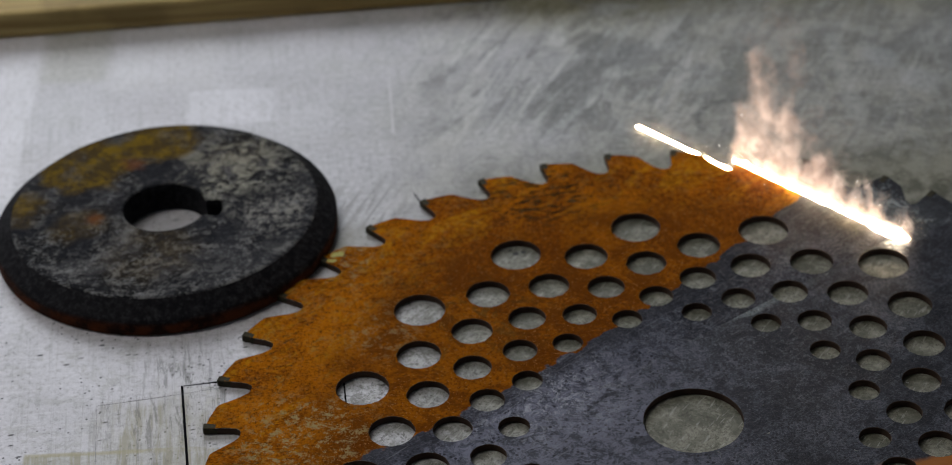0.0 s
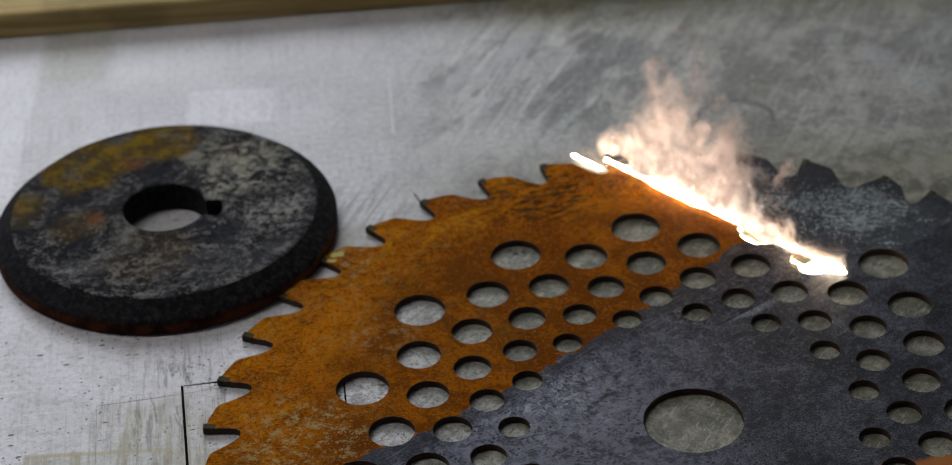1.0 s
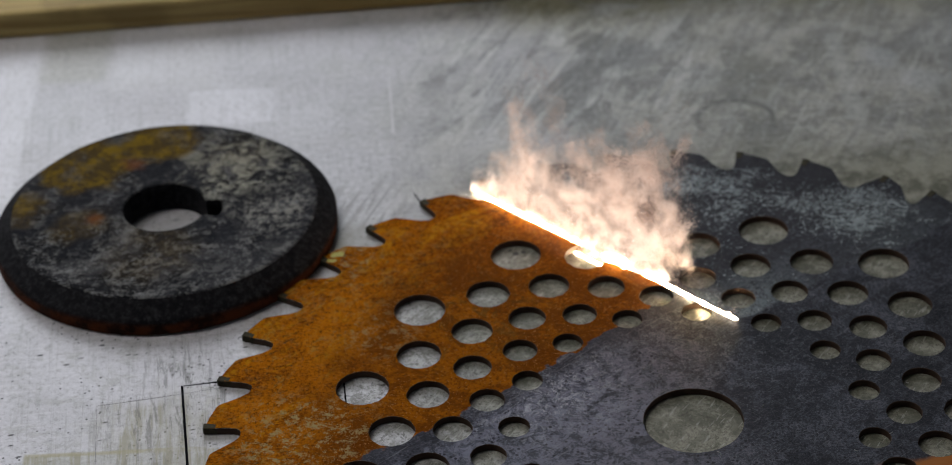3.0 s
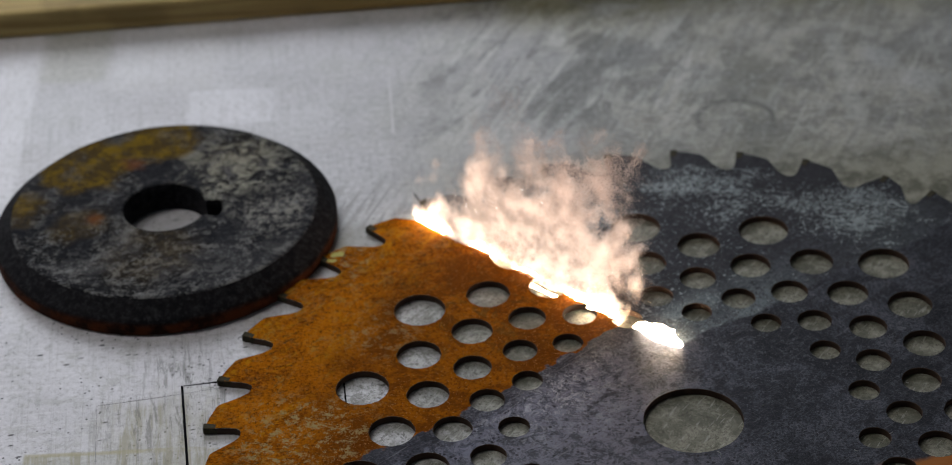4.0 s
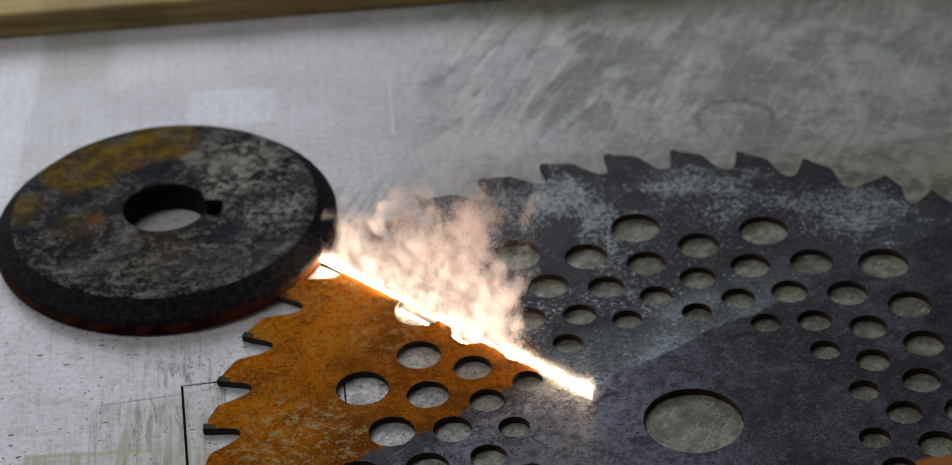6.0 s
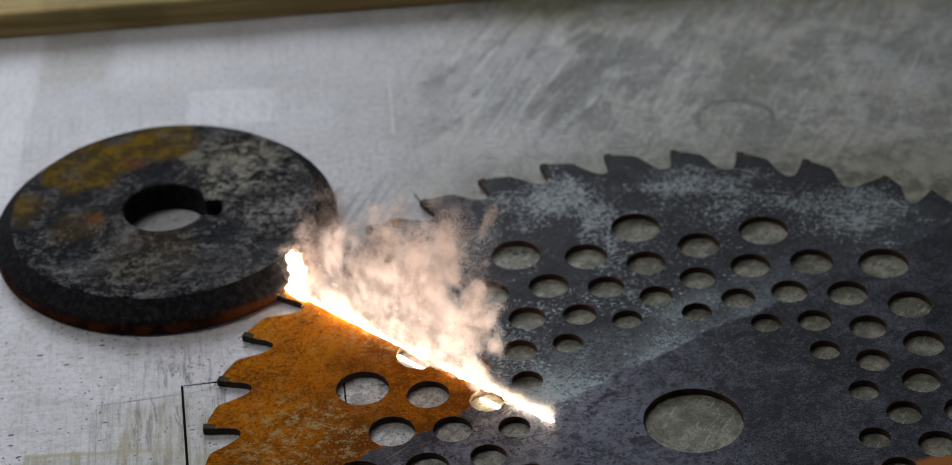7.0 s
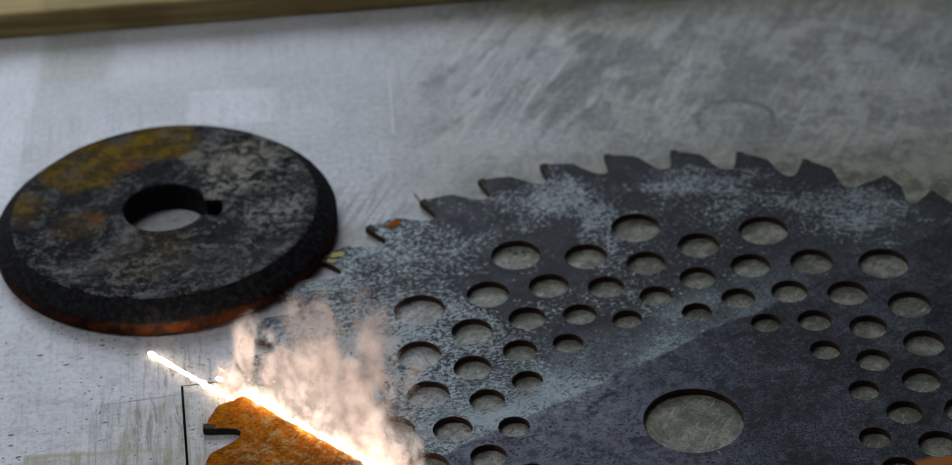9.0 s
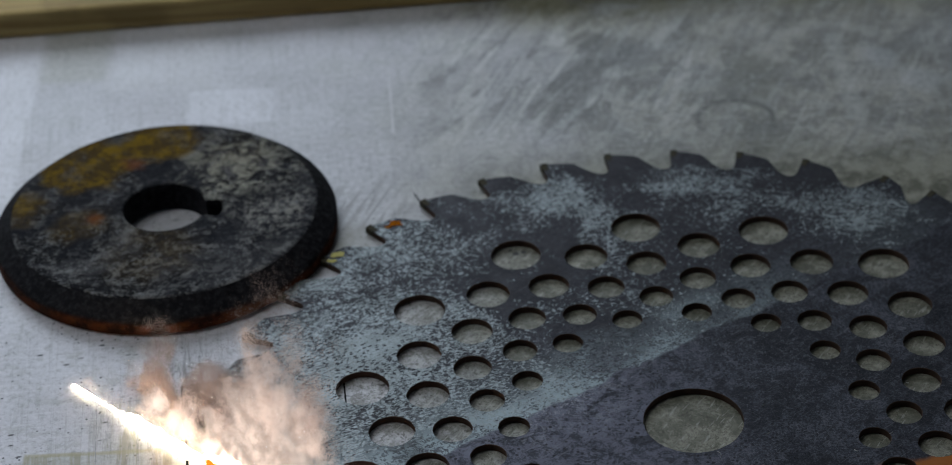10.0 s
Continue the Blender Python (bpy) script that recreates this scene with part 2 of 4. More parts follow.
def blade_steel():
    """Saw plate: dark where an earlier pass went, pale and pitted in the fresh swath, rust far on."""
    n = Nodes("blade_steel", 0.45, 0.55)
    n.bsdf.inputs["Specular IOR Level"].default_value = 0.3
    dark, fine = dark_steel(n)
    big = n.noise(20, 4, 0.6, warp=0.8)
    left = n.step(n.axes()[0], -0.130, -0.04, 0.165, 0.005)
    amount = n.maths("ADD", big, left)
    for x, y, inner, outer, more in ((-30, 122, 3, 22, 0.2), (8, 128, 3, 20, 0.12), (28, 115, 3, 18, 0.13), (66, 106, 6, 30, 0.11), (45, 118, 3, 14, 0.1), (-60, 96, 4, 22, 0.08)):
        amount = n.maths("ADD", amount, n.maths("MULTIPLY", n.near(x, y, inner, outer, 9), more))
    radial = n.tree.nodes.new("ShaderNodeVectorMath")
    radial.operation = "LENGTH"
    n.put(radial.inputs[0], n.mapped((1, 1, 0)))
    rim = n.step(radial.outputs["Value"], 0.137, 0.147, 0.0, 0.13)
    amount = n.maths("SUBTRACT", amount, n.maths("MULTIPLY", rim, n.step(n.axes()[0], -0.09, -0.06)))
    speck = n.noise(700, 4, 0.7, warp=0.8)
    mixv = n.maths("ADD", n.maths("MULTIPLY", amount, 0.9), n.maths("MULTIPLY", n.maths("SUBTRACT", speck, 0.5), 1.0))
    pale = n.mix(n.noise(60, 4), (0.18, 0.207, 0.218), (0.335, 0.375, 0.385))
    pale = n.mix(n.step(n.noise(1500, 3, 0.7), 0.42, 0.6, 0.0, 0.35), pale, (0.46, 0.52, 0.54))
    fresh = n.mix(n.step(mixv, 0.49, 0.60), n.mix(0.35, dark, (0.02, 0.02, 0.026)), pale)
    dots = n.step(n.cells(640, n.mapped((0.75, 1.5, 1), 24)), 0.27, 0.39, 1.0, 0.0)
    dots = n.maths("MULTIPLY", dots, n.step(n.noise(150, 4, 0.7), 0.40, 0.49, 0.0, 0.97))
    fresh = n.mix(dots, fresh, (0.016, 0.016, 0.022))
    scores = n.step(n.cells(230, n.mapped((0.7, 1.7, 1), 25), "DISTANCE_TO_EDGE"), 0.015, 0.07, 0.7, 0.0)
    fresh = n.mix(n.maths("MULTIPLY", scores, n.step(n.noise(70, 3), 0.46, 0.54)), fresh, (0.035, 0.034, 0.04))
    worms = n.noise(1, 5, 0.8, n.mapped((330, 700, 1), 28), 1.4)
    cover = n.maths("MULTIPLY", n.step(n.noise(26, 4, 0.6), 0.40, 0.58), n.step(worms, 0.505, 0.55, 0.0, 0.85))
    fresh = n.mix(cover, fresh, (0.028, 0.027, 0.032))
    swath = curve_side(n, 0.0, 0.6224, 38.0, 16.0, 45, 0.8)
    c = n.mix(swath, dark, fresh)
    edge = n.maths("MULTIPLY", swath, n.maths("SUBTRACT", 1.0, curve_side(n, 0.0, 0.6224, 56.0, 22.0, 60, 14.0)))
    left_of = n.step(n.axes()[0], -0.01, 0.05, 1.0, 0.15)
    c = n.mix(n.maths("MULTIPLY", edge, n.maths("MULTIPLY", left_of, n.maths("MULTIPLY", n.step(speck, 0.47, 0.54, 0.85, 0.12), n.step(n.noise(45, 4), 0.40, 0.56, 0.3, 1.0)))), c, (0.33, 0.395, 0.42))
    far = n.maths("SUBTRACT", 1.0, curve_side(n, 0.0, 0.2, -36.0, 8.0, 60, 1.5))
    c = n.mix(far, c, (0.30, 0.10, 0.012))
    n.bump(n.maths("ADD", fine, speck), 0.3, 0.0003)
    return n.done(c, n.step(n.noise(160, 4), 0.4, 0.6, 0.40, 0.56), n.maths("MULTIPLY", n.maths("SUBTRACT", 1.0, far), 0.55))


def rust_coat():
    """Orange-brown rust with dark pits and grey-green worn places; past its ragged edge a dark film."""
    n = Nodes("rust_coat", 0.85, 0.0)
    n.bsdf.inputs["Specular IOR Level"].default_value = 0.03
    big = n.noise(18, 6, 0.65, warp=0.7)
    c = n.mix(n.step(big, 0.4, 0.6), (0.20, 0.052, 0.0008), (0.40, 0.125, 0.001))
    c = n.mix(n.step(n.noise(50, 5, 0.7), 0.48, 0.6, 0.0, 0.65), c, (0.14, 0.038, 0.002))
    fine = n.noise(950, 5, 0.8)
    grit = n.noise(420, 5, 0.8, warp=0.4)
    c = n.mix(n.step(grit, 0.52, 0.6, 0.0, 0.40), c, (0.10, 0.026, 0.002))
    c = n.mix(n.step(fine, 0.53, 0.60, 0.0, 0.62), c, (0.030, 0.011, 0.002))
    c = n.mix(n.step(fine, 0.40, 0.48, 0.6, 0.0), c, (0.47, 0.165, 0.008))
    pits = n.noise(1, 4, 0.75, n.mapped((260, 520, 1), 14), 0.6)
    radial = n.tree.nodes.new("ShaderNodeVectorMath")
    radial.operation = "LENGTH"
    n.put(radial.inputs[0], n.mapped((1, 1, 0)))
    out = n.step(radial.outputs["Value"], 0.108, 0.128)
    c = n.mix(n.maths("MULTIPLY", out, n.step(pits, 0.58, 0.64, 0.0, 0.7)), c, (0.030, 0.020, 0.006))
    yellow = n.maths("MULTIPLY", out, n.step(n.noise(1, 5, 0.7, n.mapped((30, 90, 1), 45), 0.8), 0.5, 0.6, 0.0, 0.75))
    yellow = n.maths("MULTIPLY", yellow, n.step(grit, 0.43, 0.54, 1.0, 0.15))
    c = n.mix(yellow, c, (0.43, 0.19, 0.006))
    smear = n.noise(1, 6, 0.8, n.mapped((90, 170, 1), 48), 0.9)
    flank = n.maths("MULTIPLY", out, n.step(n.axes()[0], -0.10, -0.06, 1.0, 0.0))
    c = n.mix(n.maths("MULTIPLY", flank, n.step(smear, 0.55, 0.63, 0.0, 0.4)), c, (0.36, 0.24, 0.06))
    c = n.mix(n.maths("MULTIPLY", flank, n.step(smear, 0.36, 0.44, 0.28, 0.0)), c, (0.085, 0.05, 0.008))
    moss = n.maths("MULTIPLY", n.near(-68, 58, 10, 40, 16), n.step(n.noise(160, 6, 0.8, warp=0.8), 0.5, 0.57, 0.0, 0.65))
    c = n.mix(moss, c, (0.085, 0.07, 0.02))
    rows = n.noise(1, 4, 0.65, n.mapped((170, 560, 1), 12), 0.3)
    c = n.mix(n.maths("MULTIPLY", n.near(-40, 126, 10, 30, 10), n.step(rows, 0.52, 0.57, 0.0, 0.85)), c, (0.02, 0.014, 0.005))
    c = n.mix(n.maths("MULTIPLY", n.maths("SUBTRACT", 1.0, out), n.step(n.noise(90, 5, 0.7), 0.44, 0.58, 0.42, 0.82)), c, (0.105, 0.029, 0.002))
    c = n.mix(n.maths("MULTIPLY", n.maths("SUBTRACT", 1.0, out), n.step(n.noise(1400, 3, 0.7), 0.60, 0.66, 0.0, 0.6)), c, (0.42, 0.22, 0.08))
    worn = n.noise(300, 6, 0.85, warp=0.25)
    spots = n.maths("MAXIMUM", n.near(-118, 0, 10, 30, 14), n.maths("MULTIPLY", n.near(-98, 54, 3, 22, 12), 0.55))
    spots = n.maths("MAXIMUM", spots, n.maths("MULTIPLY", n.near(-112, 92, 4, 26, 12), 0.75))
    spots = n.maths("MAXIMUM", spots, n.maths("MULTIPLY", out, 0.14))
    c = n.mix(n.maths("MULTIPLY", spots, n.step(worn, 0.51, 0.60, 0.0, 0.9)), c, (0.33, 0.27, 0.13))
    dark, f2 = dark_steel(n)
    side = curve_side(n, 0.001701, 0.948, 67.6, 11.0, 170, 0.5)
    c = n.mix(side, dark, c)
    n.bump(n.maths("ADD", fine, n.maths("MULTIPLY", grit, 0.8)), 0.35, 0.0004)
    rough = n.maths("MAXIMUM", n.step(n.noise(160, 4), 0.4, 0.6, 0.40, 0.56), n.maths("MULTIPLY", side, 0.85))
    return n.done(c, rough, n.step(side, 0, 1, 0.55, 0.0))


def disc_iron():
    """Blackened iron: grey scale, ochre rust on one side of the face, red rust low on the rim; sides darkened for
    shade.
    """
    n = Nodes("disc_iron", 0.75, 0.0)
    n.bsdf.inputs["Specular IOR Level"].default_value = 0.06
    x, y, z = n.axes()
    big = n.noise(34, 6, 0.72, warp=0.8)
    c = n.mix(n.step(big, 0.44, 0.57), (0.005, 0.005, 0.007), (0.050, 0.051, 0.057))
    scale = n.noise(1, 6, 0.8, n.mapped((120, 140, 100), 8), 0.3)
    fine = n.noise(420, 5, 0.8)
    low_face = n.step(y, -0.035, 0.01, 0.9, 0.35)
    c = n.mix(n.maths("MULTIPLY", n.step(scale, 0.51, 0.57), low_face), c, (0.155, 0.156, 0.158))
    c = n.mix(n.step(fine, 0.52, 0.61, 0.0, 0.5), c, (0.20, 0.20, 0.195))
    c = n.mix(n.step(fine, 0.40, 0.46, 0.5, 0.0), c, (0.007, 0.007, 0.009))
    blotch = n.noise(62, 6, 0.75, warp=1.0)
    c = n.mix(n.maths("MULTIPLY", n.step(blotch, 0.50, 0.57, 0.0, 0.85), n.step(y, -0.04, -0.015, 0.45, 1.0)), c, (0.008, 0.009, 0.014))
    flecks = n.maths("MULTIPLY", n.step(n.noise(1, 6, 0.85, n.mapped((190, 300, 200), 10), 0.8), 0.53, 0.60), n.step(blotch, 0.42, 0.52, 1.0, 0.15))
    c = n.mix(n.maths("MULTIPLY", flecks, 0.6), c, (0.27, 0.28, 0.295))
    pale = n.maths("MULTIPLY", n.near(22, 22, 8, 30, 16), n.maths("MULTIPLY", n.step(scale, 0.47, 0.54, 0, 0.8), n.step(fine, 0.42, 0.54, 0.35, 1.0)))
    c = n.mix(pale, c, (0.36, 0.355, 0.30))
    pale = n.maths("MULTIPLY", n.near(38, -4, 4, 22, 14), n.step(fine, 0.48, 0.56, 0, 0.6))
    c = n.mix(pale, c, (0.36, 0.35, 0.32))
    black = n.maths("MULTIPLY", n.near(-24, 6, 6, 16, 14), n.step(big, 0.4, 0.55, 0.8, 0.3))
    c = n.mix(black, c, (0.012, 0.012, 0.016))
    ochre = n.maths("MAXIMUM", n.near(-6, 42, 11, 18, 10), n.near(-32, 30, 14, 22, 14))
    ochre = n.maths("MAXIMUM", ochre, n.maths("MULTIPLY", n.near(-49, 2, 4, 13, 10), 0.8))
    ochre = n.maths("MAXIMUM", ochre, n.maths("MULTIPLY", n.near(-2, -27, 6, 26, 16), 0.22))
    ochre = n.maths("MAXIMUM", ochre, n.maths("MULTIPLY", n.near(-29, -10, 4, 13, 12), 0.45))
    ochre = n.maths("MAXIMUM", ochre, n.maths("MULTIPLY", n.near(22, 30, 4, 22, 12), 0.12))
    c = n.mix(n.maths("MULTIPLY", ochre, n.step(n.noise(60, 5, 0.75), 0.38, 0.5, 0.55, 1.0)), c, n.mix(n.step(scale, 0.44, 0.58), (0.062, 0.038, 0.005), (0.175, 0.112, 0.008)))
    red = n.maths("MAXIMUM", n.near(-12, 28, 0, 7, 10), n.near(-24, -6, 0, 5, 6))
    c = n.mix(n.maths("MULTIPLY", red, 0.6), c, (0.22, 0.07, 0.014))
    # chamfer, rim and bore: blackened iron with their shade put into the colour
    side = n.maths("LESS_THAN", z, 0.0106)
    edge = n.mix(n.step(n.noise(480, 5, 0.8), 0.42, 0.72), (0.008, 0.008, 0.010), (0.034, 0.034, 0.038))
    low = n.step(n.maths("ADD", z, n.maths("MULTIPLY", n.noise(60, 4), 0.004)), 0.0055, 0.008, 1.0, 0.0)
    outer = n.maths("SUBTRACT", 1.0, n.near(0, 0, 25, 35))
    edge = n.mix(n.maths("MULTIPLY", low, outer), edge, n.mix(n.step(n.noise(120, 5, 0.7), 0.4, 0.6), (0.020, 0.008, 0.005), (0.085, 0.024, 0.008)))
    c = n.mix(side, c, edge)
    n.bump(n.maths("ADD", scale, n.maths("MULTIPLY", fine, 0.6)), 0.5, 0.0006)
    return n.done(c, n.step(scale, 0.4, 0.6, 0.65, 0.85))


def wood():
    n = Nodes("batten_wood", 0.7)
    rings = n.noise(1, 5, 0.6, n.mapped((6, 120, 120)), 0.6)
    c = n.mix(n.step(rings, 0.3, 0.7), (0.27, 0.17, 0.045), (0.66, 0.51, 0.21))
    c = n.mix(n.step(n.noise(18, 4), 0.5, 0.62, 0, 0.4), c, (0.16, 0.10, 0.03))
    n.bump(rings, 0.3, 0.0008)
    return n.done(c)


def glow(name, colour, strength):
    n = Nodes(name, 0.9)
    n.bsdf.inputs["Emission Color"].default_value = (*colour, 1)
    n.bsdf.inputs["Emission Strength"].default_value = strength
    return n.done(colour)


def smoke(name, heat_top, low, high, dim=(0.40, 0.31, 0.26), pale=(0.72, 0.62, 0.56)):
    """Pale rust dust; incandescent where it leaves the line, cooling as it rises; its laser-lit look is emission too.
    """
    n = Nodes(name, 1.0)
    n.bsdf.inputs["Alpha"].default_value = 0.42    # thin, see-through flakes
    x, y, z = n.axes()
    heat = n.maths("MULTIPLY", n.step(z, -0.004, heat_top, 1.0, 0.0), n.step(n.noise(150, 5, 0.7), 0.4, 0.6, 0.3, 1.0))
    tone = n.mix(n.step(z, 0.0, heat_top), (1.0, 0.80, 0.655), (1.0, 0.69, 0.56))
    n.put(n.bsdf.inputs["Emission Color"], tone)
    # low: even emission in place of laser light scattered by the dust
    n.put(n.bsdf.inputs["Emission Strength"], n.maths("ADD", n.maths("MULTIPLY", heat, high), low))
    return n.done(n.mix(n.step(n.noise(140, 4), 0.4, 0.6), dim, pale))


M_SHEET, M_BLADE, M_RUST, M_DISC, M_WOOD = sheet_metal(), blade_steel(), rust_coat(), disc_iron(), wood()
M_HOLE = plain("hole_wall_rust", (0.050, 0.026, 0.016), 0.8, 0.1, 300, 0.6)
M_CARBIDE = plain("carbide", (0.050, 0.046, 0.030), 0.75, 0.0, 500, 0.9, 0.12)
M_LINE = plain("pencil", (0.008, 0.008, 0.01), 0.9, gloss=0.0)
M_FAINT = plain("faint_pencil", (0.24, 0.24, 0.25), 0.7, gloss=0.1)
M_GREY = plain("grey_scratch", (0.40, 0.40, 0.42), 0.6, 0.1)
M_DULL = plain("pale_scratch", (0.54, 0.54, 0.56), 0.5, 0.3)
M_YELLOW = plain("yellow_paint", (0.42, 0.38, 0.08), 0.6, 0, 200, 0.4)
M_FILING = plain("bright_filing", (0.7, 0.7, 0.7), 0.3, 0.8)
M_WALL = plain("wall_paint", (0.42, 0.43, 0.44), 0.8, 0, 3, 0.06)
M_FLOOR = plain("floor_concrete", (0.22, 0.22, 0.21), 0.8, 0, 5, 0.2)
M_BENCH = plain("bench_wood", (0.25, 0.17, 0.09), 0.7, 0, 12, 0.3)
M_SPOT = glow("laser_spot", (1.0, 0.74, 0.43), 150.0)
M_FLARE = glow("flare", (1.0, 0.80, 0.56), 28.0)
M_SPARK = glow("spark", (1.0, 0.85, 0.65), 14.0)
# the cooled dust keeps a faint emission for the laser light on it
M_COOL = smoke("cooled_lit_dust", 0.060, 0.08, 0.10, (0.30, 0.19, 0.15), (0.52, 0.38, 0.32))
M_SMOKE, M_BLOOM = smoke("hot_lit_dust", 0.070, 0.22, 0.74), smoke("bloom_haze", 0.010, 0.5, 3.0)
M_TUBE = glow("tube_glass", (1.0, 0.96, 0.9), 3.0)


# ---- building helpers ----
def mesh_of(name, verts, faces, mats, slots=None, smooth=False):
    me = bpy.data.meshes.new(name)
    me.from_pydata([tuple(v) for v in verts], [], faces)
    for m in mats:
        me.materials.append(m)
    if slots is not None:
        me.polygons.foreach_set("material_index", slots)
    if smooth:
        me.polygons.foreach_set("use_smooth", [True] * len(me.polygons))
    me.update()
    return me


def part(name, me, parent, label=""):
    ob = new(name, me)
    ob.parent = parent
    return tagged(ob, label)


def box_mesh(name, lo, hi, mat, bevel=0.0):
    bm = bmesh.new()
    bmesh.ops.create_cube(bm, size=1)
    size = Vector(hi) - Vector(lo)
    for v in bm.verts:
        v.co = Vector(lo) + Vector((size[i] * (v.co[i] + 0.5) for i in range(3)))
    if bevel:
        bmesh.ops.bevel(bm, geom=bm.edges[:], offset=bevel, segments=2, profile=0.5, affect="EDGES")
    me = bpy.data.meshes.new(name)
    bm.to_mesh(me)
    bm.free()
    me.materials.append(mat)
    return me


def structure(name, lo, hi, mat, label, bevel=0.0):
    return tagged(new(name, box_mesh(name, lo, hi, mat, bevel)), label, name.split("_")[0], kind="structure")


# ---- the workshop round the bench ----
structure("floor", (-2.2, -2.2, -0.98), (2.2, 2.2, -0.90), M_FLOOR, "grey concrete workshop floor")
structure("wall_south", (-2.2, -2.3, -0.9), (2.2, -2.2, 1.9), M_WALL, "plain grey painted workshop wall")
structure("wall_west", (-2.3, -2.3, -0.9), (-2.2, 2.3, 1.9), M_WALL, "plain grey painted workshop wall")
structure("wall_east", (2.2, -2.3, -0.9), (2.3, 2.3, 1.9), M_WALL, "plain grey painted workshop wall")
wall_n = tagged(new("wall_north"), "grey painted wall with a wide window opening", "wall", kind="structure")
for lo, hi in (((-2.2, 2.2, -0.9), (-1.75, 2.3, 1.9)), ((0.05, 2.2, -0.9), (2.2, 2.3, 1.9)),
               ((-1.75, 2.2, -0.9), (0.05, 2.3, 0.6)), ((-1.75, 2.2, 1.85), (0.05, 2.3, 1.9))):
    part("wall_panel", box_mesh("wall_panel", lo, hi, M_WALL), wall_n)
structure("ceiling", (-2.3, -2.3, 1.9), (2.3, 2.3, 2.0), M_WALL, "plain pale workshop ceiling")
# housing and tube of the added strip light, which stays out of view
strip = tagged(new("added_strip_light"), "added white ceiling strip light, unseen, filling the bench", "lamp")
part("housing", box_mesh("housing", (-1.5, 0.17, 1.83), (-0.3, 0.33, 1.9), M_WALL, 0.01), strip)
part("tube", box_mesh("tube", (-1.48, 0.22, 1.795), (-0.32, 0.28, 1.83), M_TUBE, 0.012), strip)

bench = tagged(new("workbench"), "wooden workbench carrying a zinc sheet", "workbench")
part("worktop", box_mesh("worktop", (-0.80, -0.32, -0.044), (0.70, 0.52, -0.004), M_BENCH, 0.004), bench)
for lo, hi in (((-0.77, -0.30, -0.15), (0.67, -0.275, -0.044)), ((-0.77, 0.475, -0.15), (0.67, 0.50, -0.044)),
               ((-0.78, -0.275, -0.15), (-0.755, 0.475, -0.044)), ((0.655, -0.275, -0.15), (0.68, 0.475, -0.044))):
    part("apron", box_mesh("apron", lo, hi, M_BENCH, 0.003), bench)
leg = box_mesh("leg", (-0.035, -0.035, -0.9), (0.035, 0.035, -0.044), M_BENCH, 0.004)
for x, y in ((-0.74, -0.26), (0.64, -0.26), (-0.74, 0.46), (0.64, 0.46)):
    part("leg", leg, bench).location = (x, y, 0)
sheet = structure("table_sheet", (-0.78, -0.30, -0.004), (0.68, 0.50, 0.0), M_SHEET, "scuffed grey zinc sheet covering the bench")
sheet["category"] = "worktop"

batten = tagged(new("wooden_batten", box_mesh("wooden_batten", (-0.40, 0.0, 0.0), (0.40, 0.032, 0.0115), M_WOOD, 0.0012)),
                "yellowish wooden batten lying along the sheet", "batten")
batten.matrix_world = pose(-0.06, 0.2693, 0.0002, 0, 0, 3.6)


# ---- the saw blade ----
def polar(r, deg):
    return (r * math.cos(radians(deg)), r * math.sin(radians(deg)))


def outline():
    pts = []
    for k in range(TEETH):
        for d, r in {12: BEFORE_BENT, 13: BENT}.get(k, TOOTH):
            pts.append(polar(r, TIP_ANGLE - 9 * k - d))
    return pts[::-1]


HOLES = [(*polar(r, HOLE_ANGLE + 12 * odd + 24 * k), rad) for r, rad, odd in HOLE_RINGS for k in range(15)] + [(0.0, 0.0, BORE)]


def on_blade(x, y):
    """Whether points of the plan (mm) lie on the plate."""
    turn = (TIP_ANGLE - np.degrees(np.arctan2(y, x))) % 360
    edge = np.zeros(np.shape(x))
    for which, rows in ((None, TOOTH), (12, BEFORE_BENT), (13, BENT)):
        last = BENT[0][1] if which == 12 else TOOTH[0][1]
        r = np.interp(turn % 9, [d for d, _ in rows] + [9.0], [q for _, q in rows] + [last])
        edge = r if which is None else np.where(turn // 9 == which, r, edge)
    inside = np.hypot(x, y) < edge
    for hx, hy, hr in HOLES:
        inside &= np.hypot(x - hx, y - hy) > hr
    return inside


def plate_top():
    """Corner points and triangles of the plate's upper face (mm), and its border loops."""
    loops = [outline()]
    for hx, hy, hr in HOLES:
        n = 72 if hr == BORE else 40
        loops.append([(hx + (hr + 0.15) * math.cos(-2 * math.pi * i / n), hy + (hr + 0.15) * math.sin(-2 * math.pi * i / n)) for i in range(n)])
    pts, edges, spans = [], [], []
    for loop in loops:
        a = len(pts)
        pts += loop
        edges += [(a + i, a + (i + 1) % len(loop)) for i in range(len(loop))]
        spans.append((a, len(loop)))
    v, e, f, *_ = geometry.delaunay_2d_cdt([Vector(p) for p in pts], edges, [], 0, 1e-6)
    mid = np.array([[sum(v[i][k] for i in t) / 3 for k in (0, 1)] for t in f])
    keep = on_blade(mid[:, 0], mid[:, 1])
    tris = []
    for t, k in zip(f, keep):
        if k:
            a, b, c = (v[i] for i in t)
            tris.append(tuple(t) if (b - a).cross(c - a) > 0 else tuple(t[::-1]))
    return [tuple(p) for p in v], tris, spans


